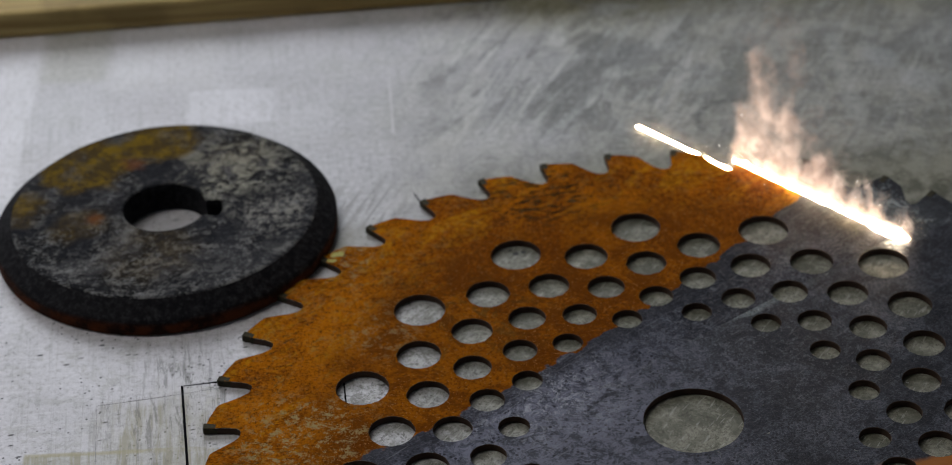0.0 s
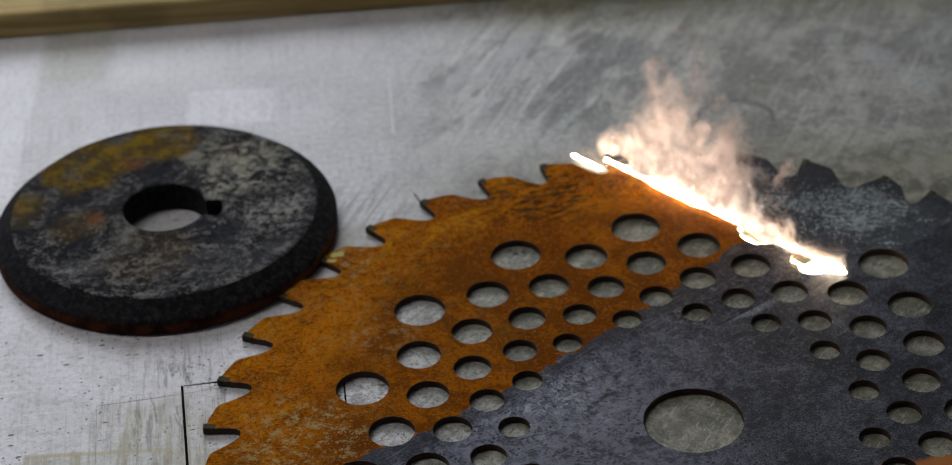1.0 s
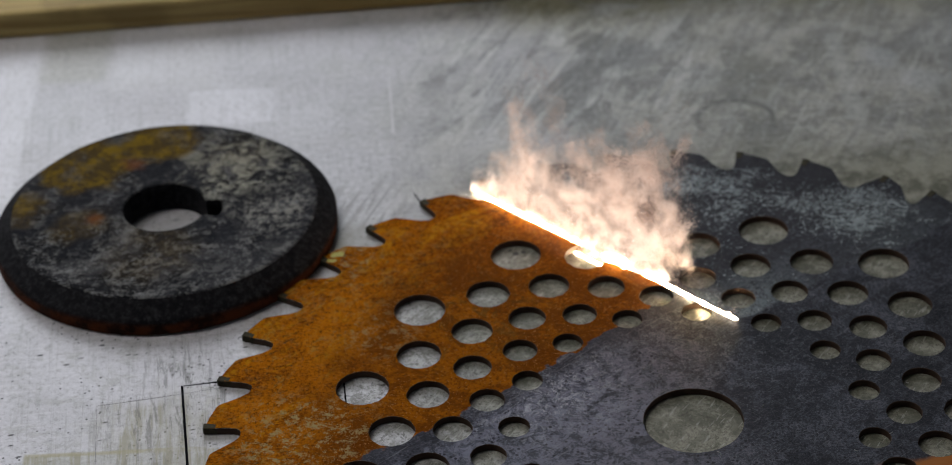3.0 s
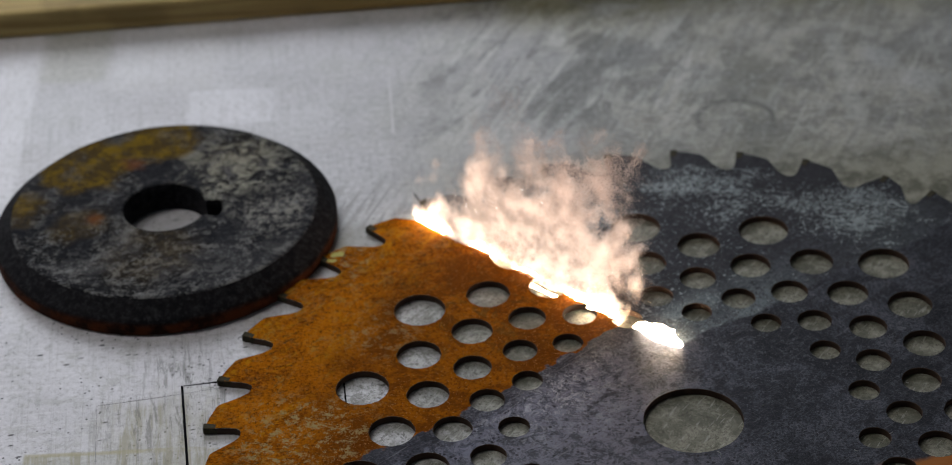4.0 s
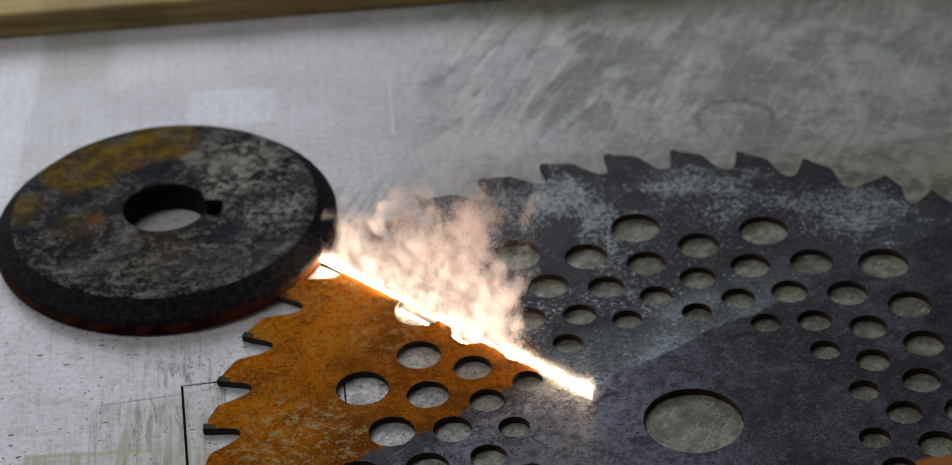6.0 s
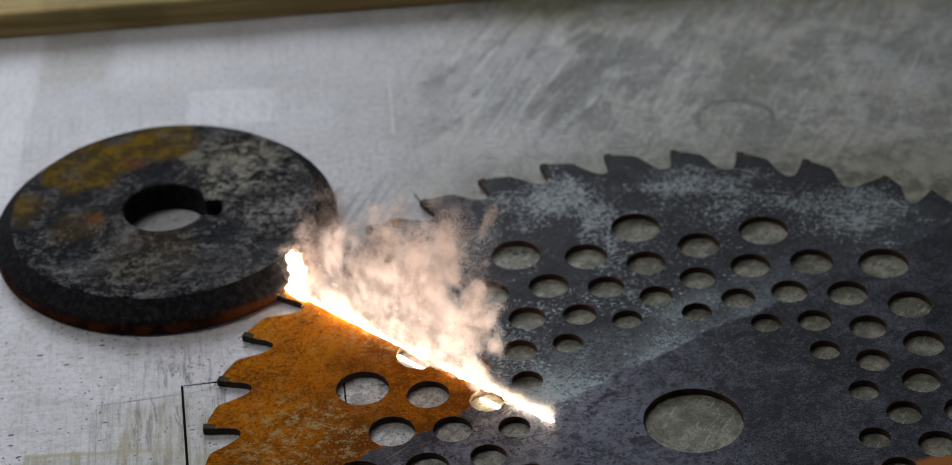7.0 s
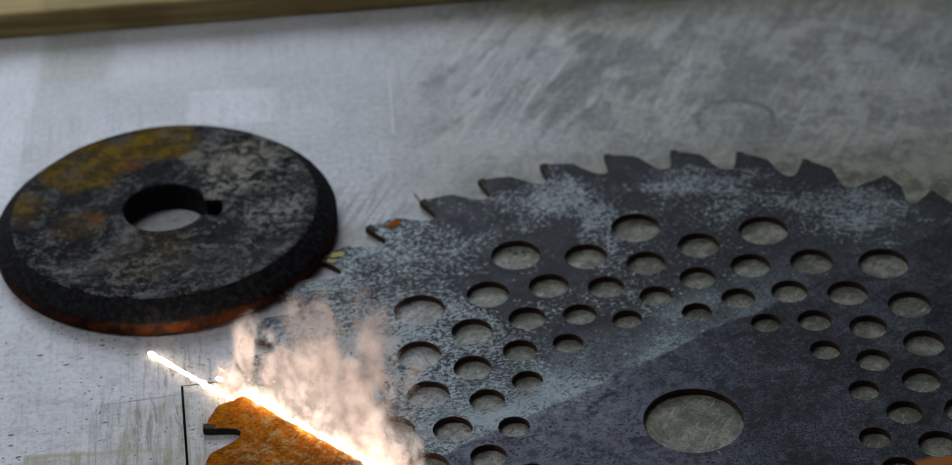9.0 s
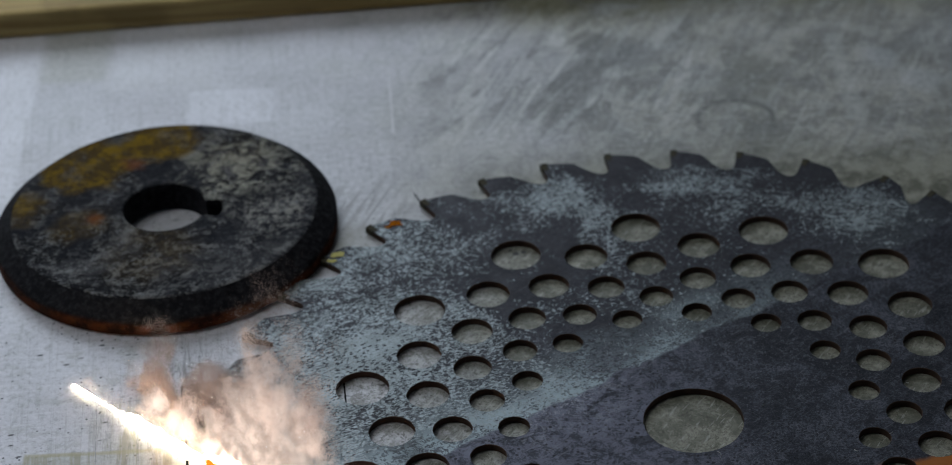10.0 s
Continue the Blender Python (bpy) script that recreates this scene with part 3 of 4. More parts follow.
def saw_blade():
    pts, tris, spans = plate_top()
    n = len(pts)
    verts = [(x * MM, y * MM, THICK * MM) for x, y in pts] + [(x * MM, y * MM, 0) for x, y in pts]
    faces = tris + [tuple(i + n for i in t[::-1]) for t in tris]
    slots = [0] * len(faces)
    for k, (a, m) in enumerate(spans):
        rim = len(verts)
        hole = HOLES[k - 1] if k else None
        for i in range(m):   # the wall stands a little inside the worn upper edge
            x, y = pts[a + i]
            if hole:
                q = hole[2] / (hole[2] + 0.15)
                x, y = hole[0] + (x - hole[0]) * q, hole[1] + (y - hole[1]) * q
            verts.append((x * MM, y * MM, (THICK - 0.15) * MM))
        for i in range(m):
            j = (i + 1) % m
            faces.append((a + j, a + i, rim + i, rim + j))
            faces.append((rim + j, rim + i, a + n + i, a + n + j))
            slots += [0 if not k else 1, 1]
    ob = new("saw_blade", mesh_of("saw_blade", verts, faces, [M_BLADE, M_HOLE], slots))
    tagged(ob, "dark perforated steel circular saw blade, half rusty, lying flat", "saw blade")
    bm = bmesh.new()
    bmesh.ops.create_cube(bm, size=1)
    for v in bm.verts:
        top = v.co.z > 0
        wide, shift = (2.7, -0.65) if v.co.x > 0 else (2.1, -0.45)
        v.co = Vector((149.2 + v.co.x * 4.4, v.co.y * wide + shift, (THICK + (0.22 if v.co.x > 0 else 0.05)) if top else 0.1)) * MM
    bmesh.ops.bevel(bm, geom=bm.edges[:], offset=0.25 * MM, segments=1, affect="EDGES")
    tip = bpy.data.meshes.new("carbide_tip")
    bm.to_mesh(tip)
    bm.free()
    tip.materials.append(M_CARBIDE)
    for k in range(TEETH):
        part("carbide_tip", tip, ob, "dull grey carbide tip").matrix_basis = pose(0, 0, 0, 0, 0, TIP_ANGLE - 9 * k - (2.1 if k == 13 else 0.0))
    return ob, pts, tris


# ---- the laser's sweep: time, distance of the line from the blade's centre, place of its far end along it (mm) ----
SWEEP = ((0.0, 116.8, -126.0), (0.5, 104.2, -127.3), (1.0, 88.4, -129.6), (1.5, 75.6, -129.6), (2.0, 65.4, -134.0), (2.5, 57.2, -136.4),
         (4.0, 23.5, -144.0), (4.5, 15.1, -144.0), (5.0, 4.8, -147.0), (5.5, -3.7, -149.0), (7.0, -29.8, -151.5), (7.5, -37.5, -154.0),
         (8.0, -54.3, -154.5), (8.5, -66.8, -160.0), (9.0, -79.6, -159.6), (9.5, -92.2, -160.7), (10.0, -107.5, -165.9))
ANGLES = ((0.0, -46.2), (8.5, -41.1), (9.0, -42.6), (9.5, -42.6), (10.0, -43.0))
LENGTH, SLOPE = 117.0, 1.08


def sweep(t):
    """At t seconds, on the sheet: the line's far end, its direction and its normal, away from what it has yet to sweep (mm)."""
    ts = [row[0] for row in SWEEP]
    c, s = (float(np.interp(t, ts, [row[k] for row in SWEEP])) for k in (1, 2))
    a = radians(float(np.interp(t, [row[0] for row in ANGLES], [row[1] for row in ANGLES])))
    u, n = np.array((math.cos(a), math.sin(a))), np.array((-math.sin(a), math.cos(a)))
    return c * n + s * u, u, n


def raised(t, z):
    p, u, n = sweep(t)
    return p + n * SLOPE * z, u, n


def rust_strips(blade, pts, tris):
    """The rust in narrow strips along the line: each one goes as the line passes it."""
    bm = bmesh.new()
    vs = [bm.verts.new((x * MM, y * MM, (THICK + 0.07) * MM)) for x, y in pts]
    for t in tris:
        bm.faces.new([vs[i] for i in t])

    def cut(b, p, n, outer):
        geom = b.verts[:] + b.edges[:] + b.faces[:]
        bmesh.ops.bisect_plane(b, geom=geom, dist=1e-9, plane_co=(p[0] * MM, p[1] * MM, 0), plane_no=(n[0], n[1], 0),
                               clear_outer=outer, clear_inner=not outer)

    step, made = 1 / 15, []
    p, u, n = raised(0, THICK)
    cut(bm, p, n, True)
    # the near ends of the line bound the swath
    ends = [raised(t, THICK) for t in (0.0, 4.0, 10.0)]
    ends = [e[0] + e[1] * (LENGTH + 1.0) for e in ends]
    d = ends[2] - ends[0]
    cut(bm, ends[1], np.array((d[1], -d[0])) / np.hypot(*d), False)
    for i in range(150):
        p, u, n = raised((i + 1) * step, THICK)
        b = bm.copy()
        cut(b, p, n, False)
        cut(bm, p, n, True)
        if b.faces:
            me = bpy.data.meshes.new("rust_strip")
            b.to_mesh(me)
            me.materials.append(M_RUST)
            made.append(((i + 0.5) * step, tagged(part("rust_strip", me, blade, "orange-brown crust of rust"), kind="stuff")))
        b.free()
    me = bpy.data.meshes.new("rust_crust")
    bm.to_mesh(me)
    bm.free()
    me.materials.append(M_RUST)
    part("rust_crust", me, blade, "orange-brown crust of rust")
    return made


# ---- the iron disc ----
def iron_disc():
    n = 220
    key = -7.0
    rows = []
    for i in range(n):
        a = 360 * i / n
        off = abs((a - key + 180) % 360 - 180)
        across = 17.0 * math.sin(radians(min(off, 90)))
        ri = 20.4 - 1.1 * (across / 4.6) ** 2 if off < 60 and across < 4.6 else 14.3
        w = 0.35 * noise.noise(Vector((math.cos(radians(a)) * 4, math.sin(radians(a)) * 4, 2))) + 0.12 * noise.noise(Vector((math.cos(radians(a)) * 20, math.sin(radians(a)) * 20, 2)))
        rows.append([(ri, 0.2), (ri, DISC_H - 0.4), (ri + 0.5, DISC_H), (30, DISC_H), (44, DISC_H), (DISC_TOP - 0.7 + w, DISC_H),
                     (DISC_TOP + w, DISC_H - 0.35), (DISC_R - 0.5, DISC_RIM + 0.9), (DISC_R + w * 0.3, DISC_RIM), (DISC_R + w * 0.3, 0.6), (DISC_R - 0.6, 0.0), (ri + 0.4, 0.0)])
    m = len(rows[0])
    verts = [(r * math.cos(2 * math.pi * i / n) * MM, r * math.sin(2 * math.pi * i / n) * MM, z * MM) for i, row in enumerate(rows) for r, z in row]
    faces = [(i * m + k, i * m + (k + 1) % m, (i + 1) % n * m + (k + 1) % m, (i + 1) % n * m + k) for i in range(n) for k in range(m)]
    ob = tagged(new("iron_disc"), "thick blackened iron disc with keyed bore and ochre rust", "disc")
    ob.location = (DISC_C[0] * MM, DISC_C[1] * MM, 0.0)
    for name, spans, label in (("bore_wall", (0, 1), "keyed bore, near black with painted shade"), ("top_face", (2, 3, 4), "scaly grey face with ochre rust"), ("chamfer", (5, 6, 7), "chamfered edge, near black with painted shade"),
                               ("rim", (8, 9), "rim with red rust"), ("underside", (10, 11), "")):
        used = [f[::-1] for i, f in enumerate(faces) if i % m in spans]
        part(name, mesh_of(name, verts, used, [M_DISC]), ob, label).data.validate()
    return ob


blade, plate_pts, plate_tris = saw_blade()
STRIPS = rust_strips(blade, plate_pts, plate_tris)
iron_disc()


# ---- marks on the sheet ----
def mark(name, pts, width, mat, label):
    """A drawn or scratched line on the sheet: a flat ribbon through points of the plan (mm)."""
    v, f = [], []
    for i, p in enumerate(pts):
        a, b = Vector(pts[max(i - 1, 0)]), Vector(pts[min(i + 1, len(pts) - 1)])
        side = (b - a).normalized().orthogonal() * width / 2
        for q in (Vector(p) - side, Vector(p) + side):
            v += [(q.x * MM, q.y * MM, 0.00004), (q.x * MM, q.y * MM, -0.0002)]
    for i in range(len(pts) - 1):
        k = 4 * i
        f += [(k, k + 2, k + 6, k + 4), (k, k + 4, k + 5, k + 1), (k + 2, k + 3, k + 7, k + 6)]
    return tagged(new(name, mesh_of(name, v, f, [mat])), label, "marking", kind="structure")


mark("pencil_corner_trim", [(-154.5, -40), (-155.2, -7.2), (-159.7, 31.6), (-148.1, 32.9), (-120, 36)], 0.85, M_LINE, "black drawn corner line on the sheet")
mark("pencil_line_trim", [(-104.5, -20), (-106.5, 10), (-109, 40)], 0.55, M_LINE, "thin black drawn line on the sheet")
mark("pencil_line_trim", [(-186, 23.5), (-160, 27.5), (-142, 31)], 0.18, M_FAINT, "faint grey line on the sheet")
mark("pencil_line_trim", [(-146.5, 40), (-145, 12)], 0.2, M_FAINT, "faint grey line on the sheet")
mark("pencil_line_trim", [(-186, 24), (-183, -12)], 0.16, M_FAINT, "faint grey line on the sheet")
mark("scratch_trim", [(-94.6, 222), (-92.6, 175)], 0.8, M_DULL, "pale scratch on the sheet")
mark("scratch_trim", [(-92.6, 175), (-91, 128)], 0.45, M_GREY, "thin grey line on the sheet")
mark("scratch_trim", [(-85.2, 135.1), (-82.0, 126.1)], 0.5, M_LINE, "short dark scratch on the sheet by a tooth")
mark("scratch_trim", [(-140, 163), (-90, 170), (-40, 176)], 0.3, M_DULL, "pale scratch on the sheet")


# ---- bits on the blade ----
def flake(name, x, y, size, z, mat, label, category, seed):
    """A thin ragged chip lying flat (mm)."""
    rng = random.Random(seed)
    n = 11
    ring = [(size * rng.uniform(0.55, 1.1), 2 * math.pi * i / n) for i in range(n)]
    v = [((x + r * math.cos(a)) * MM, (y + 0.7 * r * math.sin(a)) * MM, (z + h) * MM) for h in (0.0, 0.13) for r, a in ring] + [(x * MM, y * MM, (z + 0.2) * MM)]
    f = [(i, (i + 1) % n, n + (i + 1) % n, n + i) for i in range(n)] + [(n + i, n + (i + 1) % n, 2 * n) for i in range(n)]
    f.append(tuple(range(n))[::-1])
    ob = new(name, mesh_of(name, v, f, [mat]))
    return tagged(ob, label, category, "chips on the blade")


flake("paint_chip", -111.3, 96.1, 2.9, THICK + 0.08, M_YELLOW, "yellow paint chip on a blade tooth", "chip", 1)
flake("paint_chip", -113.3, 92.7, 1.7, THICK + 0.08, M_YELLOW, "small yellow paint chip on a blade tooth", "chip", 2)
flake("rust_chip", -91.9, 113.3, 3.0, THICK + 0.03, M_RUST, "orange rust chip stuck to a blade tooth", "chip", 3)
flake("rust_chip", -94.0, 111.6, 1.6, THICK + 0.03, M_RUST, "orange rust chip stuck to a blade tooth", "chip", 4)


def filing(x, y, length, turn):
    """A curled steel filing, lying on the plate (mm)."""
    v, f, n = [], [], 7
    for i in range(n):
        s = i / (n - 1)
        a = radians(turn + 50 * (s - 0.5))
        px, py, w = x + length * (s - 0.5) * math.cos(a), y + length * (s - 0.5) * math.sin(a), 0.16 * (1.2 - abs(2 * s - 1))
        for dx, dz in ((-w, 0.0), (w, 0.0), (0.0, 0.3 * (1.3 - abs(2 * s - 1)))):
            v.append(((px - dx * math.sin(a)) * MM, (py + dx * math.cos(a)) * MM, (THICK + 0.02 + dz) * MM))
    for i in range(n - 1):
        for k in range(3):
            f.append((3 * i + k, 3 * i + (k + 1) % 3, 3 * i + 3 + (k + 1) % 3, 3 * i + 3 + k))
    f += [(0, 2, 1), (3 * n - 3, 3 * n - 2, 3 * n - 1)]
    ob = new("metal_filing", mesh_of("metal_filing", v, f, [M_FILING]))
    return tagged(ob, "tiny bright curled steel filing on the blade", "filing", "filings on the blade")


for x, y, length, turn in ((22.0, 5.4, 1.6, 60), (6.5, -16.5, 3.4, 105), (22.0, -8.0, 1.2, 20), (59.0, -10.5, 1.5, 40), (47.0, -18.0, 1.4, -30), (68.0, 13.0, 1.0, 10)):
    filing(x, y, length, turn)


# ---- the laser line ----
SPOTS = 96
laser = tagged(new("laser_line"), "white-hot laser line burning across the rusty blade", "laser line")
SPOT_MESHES = []
for wide, tall in ((0.42, 0.4), (0.55, 0.5), (0.68, 0.6), (0.85, 0.7)):
    bm = bmesh.new()
    bmesh.ops.create_uvsphere(bm, u_segments=8, v_segments=6, radius=1.0)
    for v in bm.verts:
        v.co = Vector((v.co.x * 1.25, v.co.y * wide, v.co.z * tall)) * MM
    me = bpy.data.meshes.new("burning_spot")
    bm.to_mesh(me)
    bm.free()
    me.materials.append(M_SPOT)
    SPOT_MESHES.append(me)
BEADS = [part("burning_spot", random.choice(SPOT_MESHES), laser) for _ in range(SPOTS)]

# lumps of glowing vapour that flare up on stretches of the line: time and the shares of its length
FLARES = ((0.0, ((0.36, 1.0),)), (0.5, ((0.22, 1.0),)), (1.0, ((0.15, 0.66), (0.78, 0.84), (0.92, 1.0))), (1.5, ((0.05, 0.3), (0.66, 0.74), (0.84, 1.0))),
          (2.0, ((0.6, 0.98),)), (2.5, ((0.0, 0.66), (0.76, 0.82), (0.96, 1.0))), (4.0, ((0.0, 0.30), (0.36, 0.44), (0.56, 0.78), (0.82, 1.0))),
          (4.5, ((0.0, 0.62), (0.72, 0.78), (0.97, 1.0))), (5.0, ()), (5.5, ((0.05, 0.55),)), (7.0, ((0.0, 0.16), (0.5, 0.8), (0.9, 1.0))),
          (7.5, ((0.0, 0.62),)), (8.0, ((0.0, 0.05), (0.3, 1.0))), (8.5, ((0.14, 1.0),)), (9.0, ((0.34, 1.0),)), (9.5, ((0.36, 1.0),)), (10.0, ((0.16, 1.0),)))
FLARE_MESHES = []
for k, size in enumerate((0.6, 0.8, 1.0, 1.35)):
    bm = bmesh.new()
    bmesh.ops.create_icosphere(bm, subdivisions=2, radius=1.0)
    for v in bm.verts:
        v.co += v.co * 0.45 * noise.noise(v.co * 1.7 + Vector((k * 5, 0, 0)))
        v.co = Vector((v.co.x * 1.7, v.co.y * 0.8 * size, max(v.co.z, -0.3) * size)) * MM
    me = bpy.data.meshes.new("flare")
    bm.to_mesh(me)
    bm.free()
    me.materials.append(M_FLARE)
    FLARE_MESHES.append(me)
PUFFS = [part("flare", random.choice(FLARE_MESHES), laser, "glowing lump of burning rust vapour") for _ in range(60)]


bm = bmesh.new()
bmesh.ops.create_icosphere(bm, subdivisions=3, radius=1.0)
for v in bm.verts:
    v.co += v.co * (0.5 * noise.noise(v.co * 1.5) + 0.35 * noise.noise(v.co * 4.0))
    v.co = Vector((v.co.x * 4.0, v.co.y * 3.0, v.co.z * 5.8 + v.co.x * 1.0)) * MM
me = bpy.data.meshes.new("burst")
bm.to_mesh(me)
bm.free()
me.materials.append(M_FLARE)
BURST = part("burst", me, laser, "white burst where the line meets the disc")
me = me.copy()
me.transform(Matrix.Diagonal((1.4, 0.95, 0.6, 1)))
END_BURST = part("burst", me, laser, "white burst at the near end of the line")


# where the vapour wells up in large lumps
SURGES = ((0.0, ((0.9, 1.0),)), (0.5, ((0.5, 0.7),)), (1.0, ((0.3, 0.5), (0.9, 1.0))), (1.5, ((0.88, 1.0),)), (2.0, ((0.62, 0.85),)), (2.5, ((0.45, 0.66),)),
          (4.0, ((0.0, 0.14), (0.58, 0.8), (0.82, 1.0))), (4.5, ((0.0, 0.08),)), (5.0, ()), (5.5, ()), (7.0, ((0.0, 0.1),)), (7.5, ((0.0, 0.1), (0.25, 0.4))), (8.0, ((0.35, 0.6),)),
          (8.5, ((0.12, 0.92),)), (9.0, ()), (9.5, ((0.5, 0.7),)), (10.0, ((0.22, 1.0),)))
LUMPS = []
for k in range(4):
    bm = bmesh.new()
    bmesh.ops.create_icosphere(bm, subdivisions=3, radius=1.0)
    for v in bm.verts:
        v.co += v.co * (0.45 * noise.noise(v.co * 1.6 + Vector((k * 7, 3, 0))) + 0.25 * noise.noise(v.co * 4 + Vector((k * 7, 3, 0))))
        v.co = Vector((v.co.x * 3.0, v.co.y * 1.9, max(v.co.z, -0.3) * (1.6 + 0.35 * k))) * MM
    me = bpy.data.meshes.new("surge")
    bm.to_mesh(me)
    bm.free()
    me.materials.append(M_FLARE)
    LUMPS.append(me)
WELLS = [part("surge", LUMPS[i % 4], laser, "large glowing lump of burning vapour") for i in range(44)]


def flaring(t, share, table=FLARES):
    """Whether the line flares there: by the stretches of the nearest time that is noted."""
    stretches = min(table, key=lambda row: abs(row[0] - t))[1]
    return any(a <= share <= b for a, b in stretches)


def heights(x, y):
    """Height of the first surface that the slanting beam meets, over places of the sheet (mm)."""
    def solid(px, py, z):
        hit = on_blade(px, py) if z <= THICK else np.zeros(len(px), bool)
        rr = np.hypot(px - DISC_C[0], py - DISC_C[1])
        edge = DISC_R if z < DISC_RIM else DISC_R - (DISC_R - DISC_TOP) * (z - DISC_RIM) / (DISC_H - DISC_RIM)
        return hit | ((rr < edge) & (rr > 14.3) & (z <= DISC_H))
    found = np.zeros(len(x))
    for z in (*np.arange(0.6, 2.4, 0.6), THICK, *np.arange(3.0, 12.01, 0.6)):
        found = np.where(solid(x + 0.71 * SLOPE * z, y + 0.71 * SLOPE * z, z), z, found)
    return found


# ---- smoke ----
def grains(name, centres, size, mat, seed):
    """A cloud of dust: one small three-cornered flake at each place, at random turns."""
    rng = np.random.default_rng(seed)
    n = len(centres)
    a = rng.normal(size=(n, 3))
    a /= np.linalg.norm(a, axis=1)[:, None]
    b = np.cross(a, rng.normal(size=(n, 3)))
    b /= np.linalg.norm(b, axis=1)[:, None]
    size = size[:, None]
    v = np.stack((centres + a * size, centres + (b * 0.87 - a * 0.5) * size, centres - (b * 0.87 + a * 0.5) * size), 1)
    me = bpy.data.meshes.new(name)
    me.vertices.add(3 * n)
    me.vertices.foreach_set("co", (v * MM).ravel())
    me.loops.add(3 * n)
    me.loops.foreach_set("vertex_index", np.arange(3 * n))
    me.polygons.add(n)
    me.polygons.foreach_set("loop_start", np.arange(n) * 3)
    me.polygons.foreach_set("loop_total", np.full(n, 3))
    me.update(calc_edges=True)
    me.materials.append(mat)
    return me


def waves(rng, p, size, octaves=4):
    """A smooth random field over places p, about -1 to 1, with lumps of that size (mm)."""
    out, amp = np.zeros(len(p)), 1.0
    for o in range(octaves):
        for _ in range(6):
            k = rng.normal(size=3)
            k *= 2 * math.pi / (size * np.linalg.norm(k))
            out += amp * np.sin(p @ k + rng.uniform(0, 6.28)) * 0.33
        size, amp = size * 0.5, amp * 0.6
    return out


def puff_points(rng, count, width, height, slope, torn):
    """Places in one plume: torn billows that thin out as they rise; x runs along the line, y away behind it (mm).
    slope: by how much the plume stands higher towards the line's near end."""
    n = count * 8
    x = rng.uniform(-1.25, 1.25, n) * width
    tall = height * (1 + slope * np.clip(x / width, -1, 1))
    z = tall * 1.4 * rng.random(n) ** 1.5
    y = np.abs(rng.normal(size=n)) * (1.5 + 0.06 * z) + 0.10 * z
    p = np.stack((x, y, z), 1)
    q = p * np.array((1.0, 1.0, 0.72))
    bent = q + np.stack([waves(rng, q, 16, 2) * 3.2, waves(rng, q, 15, 1) * 2, waves(rng, q, 18, 2) * 3.5], 1)
    d = torn * (0.85 * waves(rng, bent, 18, 4) + 0.35 * waves(rng, bent, 3.0, 2))
    edge = np.clip((np.abs(x) / width - 0.65) / 0.6, 0, 1)
    fade = 0.1 + 0.75 * (z / tall) ** 1.3 + 1.2 * edge
    chance = np.clip((d - fade + 1.0) / 1.3, 0.0, 1.0) ** 1.4 + 0.004 * (1 - edge)
    keep = rng.random(n) < chance
    p, chance = p[keep][:count], chance[keep][:count]
    p[:, 0] += 1.2 * np.sin(p[:, 2] * 0.22)
    return p, chance


def smoke_cloud(seed, count, width, height, slope, mat=M_SMOKE, torn=1.0):
    rng = np.random.default_rng(seed)
    p, dense = puff_points(rng, count, width, height, slope, torn)
    size = 0.10 + 0.10 * np.clip(dense, 0, 1)
    p = np.concatenate([p + rng.normal(size=p.shape) * np.array((0.45, 0.45, 0.7)) for _ in range(3)])
    size = np.tile(size, 3) * rng.uniform(0.75, 1.3, len(p))
    up = p[:, 2] > 0.05
    p, size = p[up], size[up]
    cloud = new("smoke_cloud", grains("smoke_cloud", p, size, mat, seed))
    tagged(cloud, "peach-lit puff of smoke and rust dust above the laser line", "smoke", kind="stuff")
    s = p[rng.integers(0, len(p), 240)] + rng.normal(size=(240, 3)) * 3
    s = s[(s[:, 2] > 0.4) & (s[:, 2] < 26)][:110]
    part("sparks", grains("sparks", s, rng.uniform(0.05, 0.12, len(s)), M_SPARK, seed + 1), cloud, "tiny white-hot sparks")
    return cloud


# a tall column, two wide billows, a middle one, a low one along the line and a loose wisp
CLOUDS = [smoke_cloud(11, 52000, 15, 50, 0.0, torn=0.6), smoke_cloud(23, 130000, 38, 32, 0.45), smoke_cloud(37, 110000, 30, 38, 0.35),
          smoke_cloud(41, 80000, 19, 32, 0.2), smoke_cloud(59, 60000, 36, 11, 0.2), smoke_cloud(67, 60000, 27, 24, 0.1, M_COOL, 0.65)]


def line_bloom(seed):
    """A quarter of the glowing grains that stand in for the line's bloom."""
    rng = np.random.default_rng(seed)
    n = 16000
    x = rng.uniform(-1, 1, n) * 15
    lump = 0.6 + 0.5 * np.abs(waves(rng, np.stack((x, 0 * x, 0 * x), 1), 12, 3))
    p = np.stack((x, rng.normal(size=n) * 0.8 * lump + 1.1, np.abs(rng.exponential(2.1, n)) * lump), 1)
    ob = new("smoke_cloud", grains("bloom_haze", p, rng.uniform(0.08, 0.18, n), M_BLOOM, seed))
    return tagged(ob, "glowing grains standing in for the laser line's bloom", "smoke", kind="stuff")


BLOOM = [line_bloom(200 + i) for i in range(4)]
